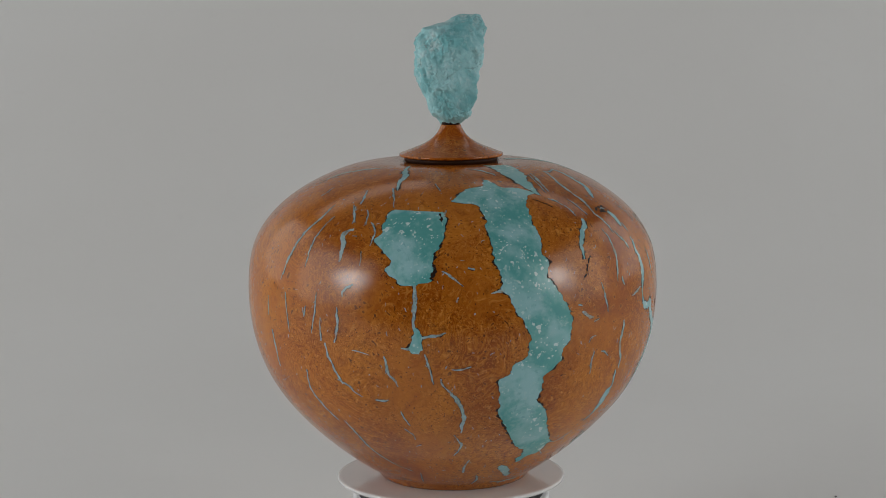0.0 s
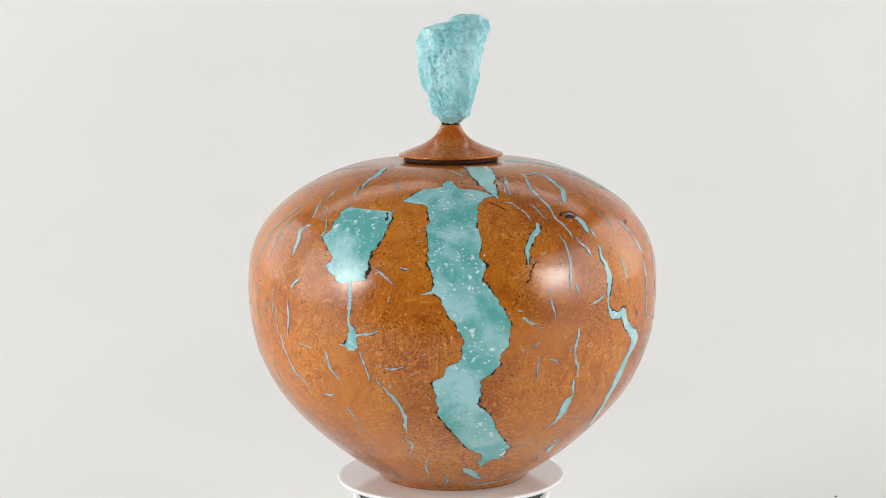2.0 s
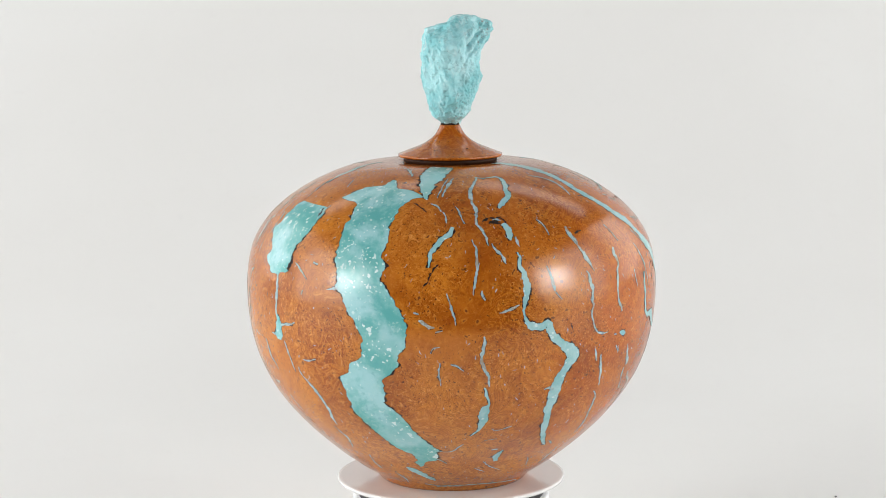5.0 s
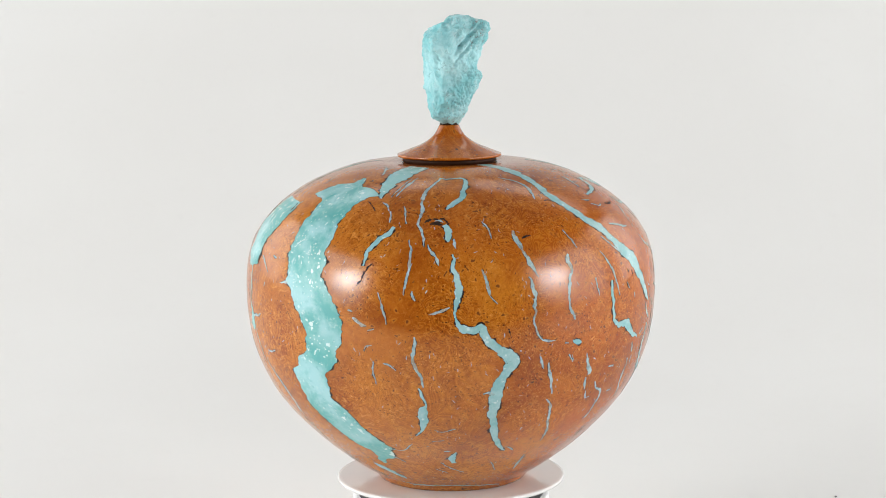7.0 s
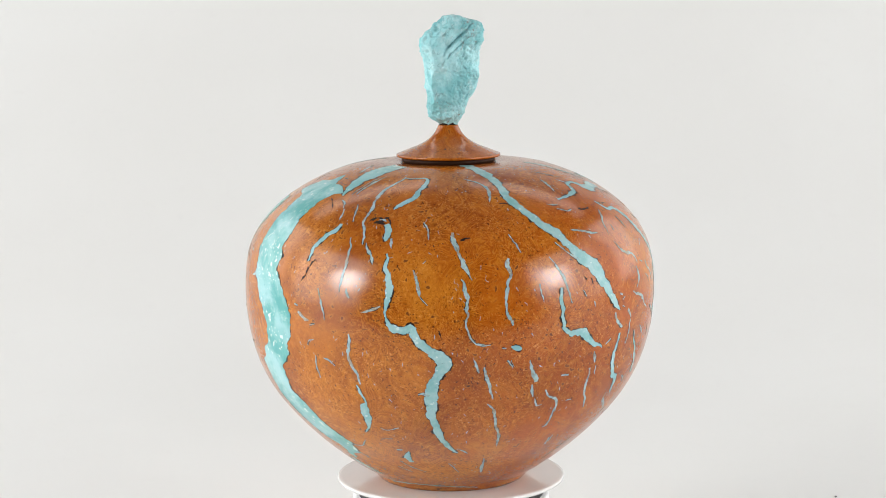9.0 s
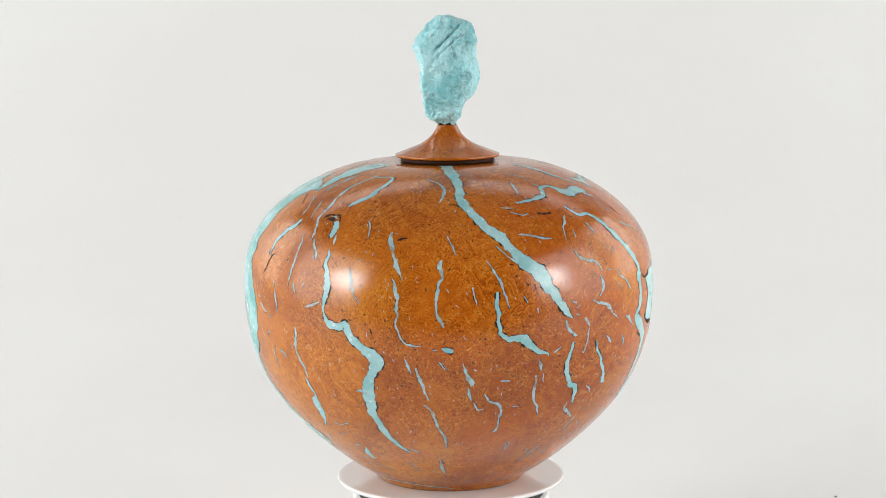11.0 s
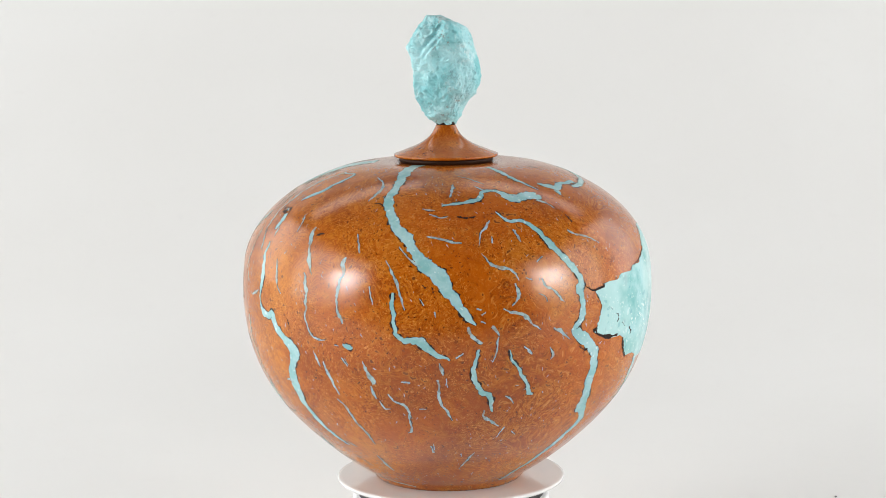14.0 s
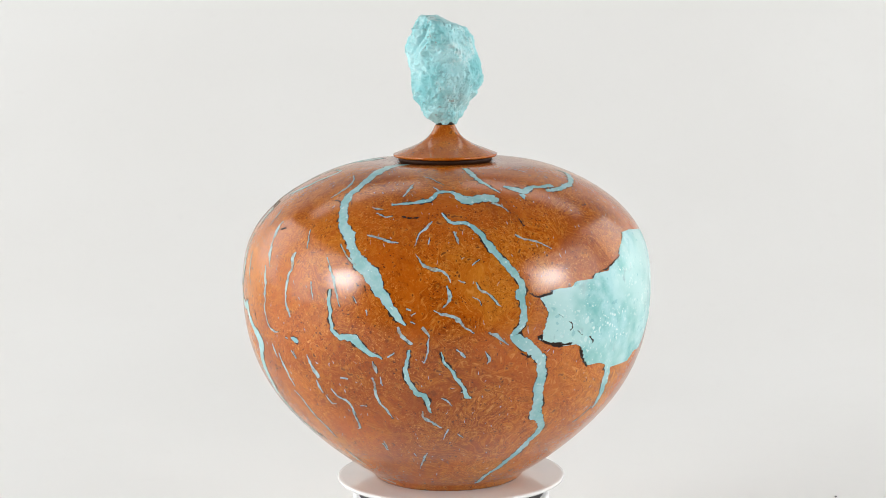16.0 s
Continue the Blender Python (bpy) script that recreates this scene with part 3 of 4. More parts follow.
def short_cracks():
    """The many short cracks and pits scattered over the burl, too small to count."""
    rng = random.Random(5)
    groups = {"crazing": (VEIN, 1500), "pitting": (CRACK, 3600)}
    for name, (material, count) in groups.items():
        whole = bmesh.new()
        for _ in range(count):
            turn, arc = rng.uniform(-95, 250), rng.uniform(12, ARC[-1] - 25)
            if noise.noise(Vector((turn * 0.05, arc * 0.03, 2.0))) < -0.12 + 0.3 * (rng.random() - 0.5):
                continue
            lean = rng.gauss(0.0, 0.55) + 0.9 * noise.noise(Vector((turn * 0.03, arc * 0.02, 8.0)))
            long = rng.uniform(0.9, 3.0) if material == VEIN else rng.uniform(0.5, 1.8)
            wide = rng.uniform(0.35, 0.75) if material == VEIN else rng.uniform(0.28, 0.65)
            bend = rng.gauss(0, 0.35)
            rows = []
            for k in range(5):
                u = k / 4 - 0.5
                along, side = long * u, bend * long * (u * u - 0.1)
                rows.append((turn + (along * math.sin(lean) + side * math.cos(lean)) / 2.1, arc + along * math.cos(lean) - side * math.sin(lean),
                             wide * (1 - 3.4 * u * u) * rng.uniform(0.7, 1.2)))
            left, right = ribbon(rows)
            base = [on_urn(left[:, 0], left[:, 1], 0.07), on_urn(right[:, 0], right[:, 1], 0.07)]
            a, b = [[whole.verts.new(v) for v in line] for line in base]
            for i in range(len(a) - 1):
                whole.faces.new((a[i], b[i], b[i + 1], a[i + 1]))
        ob = part(name, whole, material, BODY, "short cracks and pits in the burl")
        tagged(ob, kind="stuff")


short_cracks()
patch([(-20.1, 217.4, -4.1, 216.0), (-21.4, 213.1, -2.6, 215.3), (-21.4, 208.8, -2.0, 210.9), (-21.5, 204.4, -2.3, 204.4), (-21.1, 199.4, -2.5, 199.4), (-22.0, 196.5, -2.7, 195.8), (-22.7, 193.6, -3.0, 193.6), (-21.5, 191.4, -3.5, 190.7), (-19.1, 187.1, -4.7, 187.8), (-17.2, 183.5, -5.1, 184.2), (-16.9, 179.9, -5.2, 179.9), (-18.1, 177.0, -4.5, 177.0), (-17.1, 174.1, -5.4, 173.4), (-14.8, 171.9, -6.1, 170.5), (-14.0, 169.0, -8.8, 169.8), (-11.1, 168.3, -9.2, 169.0)])
vein([(-1.9, 217.4, 1.23), (-2.3, 213.1, 1.10), (-2.7, 209.5, 0.49)])
bark_line([(-3.9, 215.3, 1.71), (-3.4, 211.6, 2.20), (-2.9, 208.0, 1.22)])
bark_line([(-5.0, 178.4, 1.44), (-5.1, 174.8, 3.12), (-5.7, 171.9, 2.40)])
vein([(-9.9, 169.8, 2.88), (-9.7, 164.7, 2.40), (-9.8, 158.9, 2.88), (-10.0, 153.9, 3.11), (-10.2, 148.8, 2.16), (-10.1, 144.5, 1.68), (-10.0, 144.5, 1.92)])
patch([(-10.2, 145.2, -9.7, 145.2), (-10.4, 142.3, -8.7, 143.0), (-10.9, 138.7, -7.9, 139.4), (-11.4, 135.1, -8.1, 134.4), (-11.7, 132.2, -8.2, 132.2), (-10.7, 130.0, -9.0, 130.0)])
vein([(-8.3, 139.4, 1.68), (-6.3, 140.1, 1.92), (-4.1, 140.9, 1.67), (-1.8, 142.3, 0.72)])
vein([(-11.3, 132.9, 1.68), (-13.6, 132.9, 0.60)])
vein([(-7.7, 130.0, 0.72), (-6.8, 125.0, 1.68), (-6.3, 120.6, 1.44), (-5.8, 115.6, 1.20), (-5.5, 111.2, 0.48)])
vein([(-3.6, 114.9, 0.72), (-3.2, 112.0, 1.20), (-2.1, 108.4, 0.96), (-1.0, 105.5, 1.93), (0.9, 100.4, 2.41), (2.3, 94.6, 3.15), (2.9, 87.4, 2.91), (2.5, 80.2, 2.19), (2.4, 74.4, 0.73)])
vein([(-0.1, 72.2, 0.73), (1.6, 66.5, 1.23), (2.6, 62.1, 1.72), (1.5, 55.6, 1.24), (-0.2, 50.6, 0.62)])
vein([(6.3, 44.8, 0.75), (4.8, 36.8, 1.50), (4.6, 26.7, 1.51)])
vein([(11.8, 22.4, 1.01), (13.6, 14.4, 1.78), (11.9, 7.2, 0.64)])
vein([(22.0, 34.0, 2.26), (24.2, 30.3, 5.53), (27.1, 26.0, 5.04), (31.2, 19.5, 3.79), (33.6, 15.2, 1.01)])
vein([(24.8, 7.2, 1.02), (34.8, 5.1, 1.53), (47.5, 5.8, 1.79), (60.5, 6.5, 1.54), (79.0, 5.1, 1.29), (99.3, 2.9, 0.65)])
patch([(15.4, 247.8, 16.3, 247.8), (14.7, 244.9, 18.6, 245.6), (13.2, 240.5, 21.0, 238.4), (6.3, 237.7, 27.2, 236.9), (2.7, 231.9, 31.2, 233.3), (0.7, 226.8, 33.7, 230.4), (-0.3, 225.4, 34.5, 229.7), (4.5, 223.2, 29.7, 227.5), (8.9, 221.8, 27.8, 222.5), (10.2, 214.5, 26.3, 216.0), (10.7, 208.0, 25.7, 208.8), (10.2, 203.0, 25.3, 204.4), (10.7, 197.2, 25.9, 197.9), (11.2, 191.4, 26.0, 192.9), (11.5, 186.4, 25.4, 187.1), (11.1, 182.0, 25.2, 184.2), (11.9, 178.4, 26.3, 180.6), (12.6, 174.8, 26.2, 176.3), (12.8, 169.8, 25.6, 171.9), (12.7, 166.1, 26.2, 169.8), (14.5, 161.8, 27.8, 166.1), (15.4, 158.2, 28.7, 161.8), (16.3, 153.1, 30.7, 155.3), (17.8, 149.5, 32.1, 150.2)])
patch([(17.8, 149.5, 32.1, 150.2), (18.9, 144.5, 32.6, 145.9), (20.3, 138.7, 32.7, 139.4), (20.1, 133.6, 32.2, 134.4), (19.5, 126.4, 30.5, 129.3), (16.1, 122.1, 30.1, 123.5), (15.5, 117.0, 27.7, 117.7), (12.4, 113.4, 25.5, 114.1), (12.5, 108.4, 25.4, 109.1), (12.9, 104.0, 25.6, 104.7), (12.8, 100.4, 25.1, 101.1), (13.2, 96.1, 24.7, 96.8), (13.3, 89.6, 27.4, 92.5), (15.3, 82.3, 30.0, 84.5), (18.4, 72.2, 32.5, 74.4), (20.6, 65.0, 35.3, 65.0), (22.8, 59.2, 39.0, 57.8), (25.2, 54.9, 38.6, 54.2), (28.3, 51.3, 38.3, 48.4), (29.3, 45.5, 37.1, 44.8), (28.2, 41.2, 33.3, 43.3), (29.5, 36.1, 31.2, 37.6)])
vein([(13.5, 165.4, 2.89), (11.4, 164.7, 1.93), (9.8, 164.0, 0.48)])
vein([(38.6, 56.3, 0.74), (43.6, 55.6, 0.74), (46.5, 60.7, 0.99), (48.2, 63.6, 0.49)])
vein([(37.5, 47.7, 1.24), (41.9, 41.2, 0.37)])
patch([(28.3, 276.7, 47.0, 273.0), (28.1, 257.9, 42.9, 259.3), (28.7, 252.8, 40.8, 250.7), (30.7, 244.2, 37.9, 245.6), (31.8, 236.9, 36.7, 236.9), (33.7, 231.1, 36.0, 231.1), (35.0, 227.5, 35.8, 226.8)])
vein([(9.9, 268.7, 0.77), (16.2, 265.8, 1.53), (22.0, 257.9, 1.77), (23.9, 253.5, 0.63)])
vein([(45.9, 252.1, 1.51), (43.7, 243.4, 2.25), (42.1, 236.2, 1.49), (41.0, 229.7, 1.24)])
bark_line([(31.1, 223.9, 0.62), (33.8, 220.3, 0.98), (36.4, 216.0, 0.73)])
vein([(37.3, 223.2, 0.98), (39.5, 221.8, 1.23), (41.2, 216.7, 1.47)])
vein([(42.2, 216.0, 0.98), (42.7, 212.4, 1.71), (43.3, 207.3, 0.97)])
vein([(57.0, 252.1, 1.01), (61.3, 250.7, 1.01), (68.6, 251.4, 1.27), (69.9, 245.6, 2.78), (67.8, 235.5, 3.01), (67.2, 229.7, 3.75), (63.2, 223.2, 3.48), (61.1, 218.1, 1.24)])
vein([(57.9, 251.4, 1.52), (53.7, 239.8, 2.25), (52.2, 231.9, 2.48), (52.2, 224.6, 2.22), (52.9, 217.4, 2.21), (52.6, 211.6, 1.96), (52.3, 206.6, 1.71), (53.8, 202.3, 2.19), (54.5, 197.2, 1.70), (55.1, 191.4, 0.61)])
vein([(56.0, 192.9, 0.97), (56.8, 189.3, 1.70), (58.4, 185.6, 2.18), (59.2, 182.0, 1.45), (59.3, 179.9, 0.48)])
bark_line([(54.4, 208.0, 0.98), (56.2, 210.2, 2.21), (58.5, 210.9, 1.23)], 0.08)
bark_line([(56.0, 206.6, 1.22), (58.3, 207.3, 2.94), (60.3, 205.9, 1.47)], 0.08)
bark_line([(59.1, 210.9, 1.72), (60.7, 210.2, 2.71), (61.7, 206.6, 0.98)], 0.08)
vein([(57.3, 208.8, 0.74), (58.8, 209.5, 1.60), (60.1, 208.0, 0.98)])
vein([(60.4, 205.9, 2.45), (61.4, 203.0, 3.68), (61.8, 197.2, 3.91), (61.8, 194.3, 0.98)])
vein([(63.1, 196.5, 0.98), (63.5, 192.9, 1.71), (63.9, 190.0, 0.61)])
vein([(62.9, 187.1, 0.72), (63.1, 183.5, 1.68), (63.0, 178.4, 2.64), (63.6, 174.8, 2.87), (64.2, 171.2, 4.07), (64.4, 166.1, 4.30), (64.0, 161.8, 3.35), (63.4, 156.7, 1.91), (63.3, 151.7, 1.19), (63.6, 149.5, 1.67), (64.2, 146.6, 2.87)])
vein([(63.6, 147.4, 1.91), (65.6, 144.5, 4.78), (67.8, 143.7, 4.78), (70.0, 144.5, 5.25), (71.4, 138.7, 5.02), (73.4, 134.4, 4.78), (75.6, 130.7, 5.50), (77.6, 127.9, 8.38), (78.5, 125.0, 8.38), (77.5, 120.6, 5.99), (76.3, 115.6, 5.76), (75.2, 109.8, 6.61), (74.7, 105.5, 7.22), (74.6, 101.1, 8.67), (74.7, 96.8, 6.76), (74.1, 91.7, 6.29), (74.9, 86.0, 4.85), (75.6, 78.7, 4.63), (76.7, 70.1, 4.40), (78.5, 63.6, 3.69), (81.0, 57.1, 1.97), (82.9, 54.2, 0.62)])
vein([(71.0, 104.7, 0.96), (72.8, 105.5, 2.16), (74.0, 104.0, 2.89)])
vein([(83.3, 58.5, 0.74), (84.4, 56.3, 1.48), (86.5, 53.5, 0.74)])
vein([(62.0, 156.7, 1.20), (60.0, 155.3, 1.44), (58.0, 153.9, 1.44), (56.5, 153.1, 0.48)])
vein([(44.9, 204.4, 1.70), (44.3, 200.1, 2.91), (42.5, 197.2, 3.14), (40.5, 192.9, 3.38), (39.1, 188.5, 2.65), (38.6, 183.5, 1.92), (38.4, 179.1, 0.72)])
bark_line([(40.7, 180.6, 0.72), (39.5, 177.0, 1.20), (38.0, 171.2, 0.96), (37.2, 167.6, 0.48)])
vein([(50.4, 195.8, 0.61), (51.2, 190.7, 1.45), (51.3, 186.4, 1.69), (51.5, 182.0, 1.93), (51.2, 177.7, 2.17), (50.6, 172.6, 1.92), (50.3, 167.6, 1.44), (50.0, 163.2, 0.48)])
vein([(52.4, 166.1, 0.96), (52.5, 163.2, 2.16), (52.9, 160.4, 0.72)])
vein([(43.3, 164.7, 0.60), (44.0, 159.6, 1.20), (44.6, 155.3, 1.44), (45.2, 150.2, 1.20), (45.5, 146.6, 0.48)])
vein([(34.6, 153.9, 0.96), (36.0, 153.1, 0.96)])
vein([(36.0, 149.5, 1.67), (37.6, 147.4, 3.11), (39.0, 145.2, 3.11), (38.7, 145.9, 2.63), (40.0, 145.9, 1.19)])
vein([(40.1, 143.0, 0.96), (42.1, 143.7, 0.60)])
vein([(52.8, 140.1, 1.20), (52.9, 136.5, 1.92), (52.2, 130.0, 2.64), (52.2, 125.0, 2.17), (53.2, 119.9, 2.41), (54.1, 115.6, 2.17), (54.5, 109.8, 0.97)])
vein([(53.2, 109.1, 0.97), (53.8, 104.7, 1.94), (54.7, 101.1, 1.46), (54.7, 96.8, 1.46), (53.9, 94.6, 4.86), (53.7, 91.0, 5.84), (53.6, 83.8, 4.39), (52.8, 77.3, 1.96), (51.1, 73.0, 0.98), (50.1, 71.5, 0.49)])
vein([(41.3, 125.0, 0.72), (40.9, 120.6, 1.44), (41.1, 115.6, 1.68), (41.3, 110.5, 0.48)])
vein([(43.9, 124.2, 0.72), (45.7, 122.8, 1.20), (47.5, 119.9, 0.60)])
vein([(38.7, 130.7, 0.48), (39.6, 133.6, 0.96), (41.3, 134.4, 0.60)])
vein([(54.0, 34.7, 0.63), (60.3, 28.2, 0.63)])
vein([(-36.2, 275.9, 1.03), (-25.6, 254.3, 3.81), (-25.0, 245.6, 2.77), (-22.9, 235.5, 0.75)])
vein([(-25.5, 237.7, 0.75), (-22.6, 229.0, 1.24), (-20.3, 218.9, 0.62)])
vein([(-36.7, 234.0, 1.01), (-35.1, 227.5, 2.51), (-34.0, 220.3, 1.00)])
vein([(-35.3, 218.1, 1.00), (-33.1, 210.2, 1.24), (-32.2, 204.4, 0.74)])
vein([(-29.9, 216.0, 0.74), (-28.1, 210.2, 1.23), (-27.3, 204.4, 0.74)])
vein([(-26.0, 206.6, 0.98), (-24.3, 203.0, 1.47), (-23.4, 198.6, 1.22), (-23.5, 194.3, 1.22), (-23.7, 190.7, 0.49)])
vein([(-30.7, 200.8, 1.48), (-32.6, 199.4, 2.22), (-33.8, 196.5, 3.20), (-32.4, 191.4, 3.19), (-32.0, 184.9, 2.45), (-32.0, 179.9, 0.98)])
vein([(-30.3, 196.5, 0.98), (-28.9, 196.5, 0.98)])
vein([(-26.0, 187.1, 0.61), (-25.4, 178.4, 0.61)])
vein([(-27.1, 168.3, 1.21), (-29.7, 164.0, 1.94), (-29.9, 160.4, 0.73)])
vein([(-2.8, 177.0, 0.72), (-1.1, 174.8, 1.68), (0.6, 171.9, 1.68), (2.8, 168.3, 0.48)])
vein([(4.0, 178.4, 0.96), (5.8, 177.7, 0.96)])
vein([(1.4, 162.5, 0.96), (0.8, 159.6, 1.20)])
vein([(-7.4, 244.2, 0.50), (-4.5, 235.5, 0.75)])
vein([(43.3, 251.4, 0.64), (40.8, 239.8, 0.89), (39.3, 229.0, 0.63)])
vein([(-18.5, 127.9, 0.96), (-17.9, 122.8, 2.89), (-17.8, 117.0, 2.41), (-16.4, 114.1, 1.93), (-15.4, 109.1, 0.60)])
vein([(-27.5, 130.0, 0.61), (-25.0, 129.3, 0.97), (-22.5, 127.9, 0.48)])
vein([(-33.4, 111.2, 1.96), (-32.9, 109.8, 1.23), (-30.3, 106.9, 1.71), (-29.0, 103.3, 1.47), (-26.8, 100.4, 0.49)])
vein([(-22.8, 99.0, 0.97), (-20.1, 99.0, 1.95), (-18.8, 99.7, 0.73)])
vein([(-15.7, 91.7, 0.73), (-15.1, 86.7, 1.71), (-14.0, 80.2, 0.49)])
vein([(-16.1, 77.3, 0.61), (-13.7, 72.2, 0.98), (-13.3, 67.2, 0.62)])
vein([(-13.9, 60.0, 0.49), (-11.6, 62.1, 0.62)])
vein([(-37.8, 78.7, 1.24), (-36.0, 68.6, 1.50), (-35.0, 55.6, 1.50), (-32.3, 44.1, 1.26), (-28.5, 35.4, 1.01), (-21.5, 27.4, 0.51)])
vein([(-0.5, 120.6, 0.60), (2.1, 120.6, 1.44), (4.7, 122.1, 0.48)])
vein([(-17.8, 26.0, 0.63), (-20.6, 10.1, 0.64)])
vein([(-45.0, 217.4, 1.01), (-46.4, 205.9, 1.88), (-49.1, 195.0, 2.26), (-50.9, 182.0, 2.50), (-51.8, 173.4, 1.88), (-53.2, 165.4, 0.75)])
vein([(-45.0, 114.1, 0.99), (-45.9, 101.1, 1.50), (-44.1, 91.0, 1.50), (-40.6, 78.7, 1.25)])
vein([(-36.2, 132.9, 1.22), (-35.1, 122.8, 1.71), (-33.8, 115.6, 1.71), (-32.3, 108.4, 1.22)])
vein([(-31.8, 154.6, 0.97), (-31.6, 143.7, 1.95), (-32.9, 133.6, 0.98)])
vein([(-37.1, 147.4, 0.98), (-37.5, 133.6, 1.23)])
vein([(-58.7, 134.4, 1.01), (-58.2, 122.8, 2.02), (-58.9, 111.2, 0.76)])
vein([(-43.6, 151.7, 0.99), (-43.2, 146.6, 0.99)])
vein([(-59.7, 154.6, 0.76), (-59.8, 143.0, 1.01)])
vein([(-50.7, 158.9, 0.75), (-50.1, 145.9, 1.00), (-49.5, 135.8, 0.62)])
vein([(-36.6, 219.6, 0.75), (-31.8, 205.9, 1.23)])
vein([(-75.0, 233.3, 1.31), (-71.7, 246.3, 3.14), (-61.5, 257.2, 3.12), (-49.5, 265.8, 1.04)])
vein([(96.2, 283.9, 7.23), (100.0, 260.0, 7.59), (102.2, 247.0, 5.76), (102.8, 236.9, 4.97), (102.8, 226.1, 6.16), (104.9, 218.1, 5.63), (107.1, 210.9, 5.60), (109.6, 203.0, 5.57), (112.7, 197.9, 6.53), (114.3, 192.9, 5.79), (116.4, 186.4, 5.53), (118.6, 181.3, 7.93), (121.3, 176.3, 8.89), (123.5, 171.2, 7.93), (124.6, 166.1, 6.73), (126.8, 160.4, 6.01), (128.6, 154.6, 4.82), (130.1, 150.2, 3.38), (132.0, 146.6, 0.72)])
vein([(111.2, 191.4, 0.60), (114.0, 184.9, 1.20), (116.2, 181.3, 1.92), (117.9, 179.1, 1.92)])
bark_line([(98.3, 222.5, 0.61), (99.8, 222.5, 1.23), (101.4, 221.8, 1.72)])
vein([(81.1, 200.8, 1.45), (81.1, 195.8, 2.90), (82.2, 189.3, 3.13), (83.4, 182.8, 3.13), (84.6, 177.0, 2.16), (85.8, 171.9, 0.60)])
vein([(83.2, 172.6, 0.96), (84.1, 165.4, 2.88), (84.6, 161.1, 2.64), (84.4, 156.0, 1.92), (84.7, 152.4, 1.68), (84.1, 148.8, 1.44), (84.4, 144.5, 1.20), (85.0, 140.9, 1.68), (86.2, 137.2, 1.68), (88.3, 135.1, 1.44), (90.7, 135.1, 0.72)])
vein([(70.7, 177.7, 0.96), (71.5, 171.2, 2.15), (72.1, 165.4, 2.63), (72.3, 163.2, 0.72)])
vein([(72.6, 162.5, 0.60), (74.3, 158.2, 0.60)])
vein([(72.1, 208.0, 0.73), (73.4, 204.4, 1.46), (74.2, 195.8, 0.48)])
vein([(96.1, 183.5, 1.20), (95.6, 179.9, 2.88), (96.3, 174.8, 1.92), (95.3, 169.0, 2.16), (94.7, 161.8, 1.92), (94.6, 155.3, 1.68), (95.6, 150.2, 2.39), (96.6, 145.9, 1.20)])
vein([(97.5, 198.6, 0.61), (98.7, 192.9, 0.96), (100.1, 186.4, 1.20)])
bark_line([(83.2, 195.0, 1.69), (84.6, 196.5, 1.45), (85.9, 197.2, 0.73)])
vein([(46.1, 221.0, 0.74), (47.4, 215.3, 1.23), (48.5, 206.6, 0.49)])
vein([(86.4, 126.4, 0.72), (87.1, 122.1, 2.41), (87.8, 118.5, 1.44)])
vein([(89.0, 122.1, 0.96), (89.8, 115.6, 2.65), (90.9, 108.4, 2.42), (91.8, 101.1, 0.61)])
vein([(90.5, 97.5, 0.97), (92.3, 94.6, 1.46), (93.5, 86.7, 2.44), (94.3, 79.5, 1.96), (95.9, 73.0, 2.46), (96.4, 64.3, 1.24), (96.9, 60.0, 0.50)])
vein([(96.0, 133.6, 0.96), (97.6, 132.2, 3.35), (99.0, 132.2, 1.44)])
vein([(79.1, 41.9, 0.62), (83.6, 29.6, 1.01)])
vein([(59.1, 56.3, 1.24), (61.6, 56.3, 0.99)])
vein([(63.8, 54.9, 0.99), (62.2, 48.4, 4.22), (63.0, 41.9, 1.99)])
vein([(57.3, 42.6, 0.62), (62.3, 34.7, 1.00), (68.2, 28.9, 0.50)])
vein([(56.6, 77.3, 0.49), (59.4, 75.8, 0.73), (63.2, 78.7, 0.49)])
vein([(55.4, 66.5, 0.49), (59.5, 67.9, 0.49)])
bark_line([(76.4, 144.5, 0.72), (78.1, 139.4, 1.20)])
vein([(93.5, 132.9, 0.96), (94.8, 132.9, 1.21)])
vein([(96.0, 125.7, 0.60), (97.2, 121.4, 0.73)])
vein([(87.5, 250.7, 0.76), (93.2, 245.6, 1.50), (96.1, 239.1, 2.49), (96.2, 231.1, 2.23), (95.0, 223.9, 0.74)])
vein([(123.1, 221.8, 1.48), (127.7, 223.2, 1.97), (132.4, 224.6, 2.71), (137.0, 227.5, 2.96), (139.2, 234.0, 2.73), (142.7, 235.5, 2.48), (146.1, 233.3, 3.22), (148.4, 228.3, 6.67), (151.4, 226.1, 7.16), (154.8, 227.5, 6.67), (159.1, 227.5, 7.43), (160.9, 226.1, 5.69), (162.3, 227.5, 1.74)])
vein([(159.2, 223.2, 2.96), (161.8, 220.3, 1.97), (163.7, 214.5, 0.61)])
vein([(137.1, 240.5, 0.75), (140.5, 235.5, 1.49)])
vein([(168.2, 239.1, 1.76), (170.8, 236.2, 3.76), (173.8, 233.3, 6.27), (175.7, 231.9, 5.01), (180.4, 235.5, 3.78), (186.2, 234.8, 2.79), (193.2, 234.8, 3.82)])
vein([(173.2, 229.7, 3.75), (172.6, 224.6, 0.75)])
vein([(156.4, 270.9, 3.33), (157.1, 258.6, 3.55), (158.7, 248.5, 3.02), (161.2, 241.3, 2.00), (164.6, 232.6, 0.62)])
vein([(187.7, 262.2, 0.77), (191.1, 253.5, 0.77)])
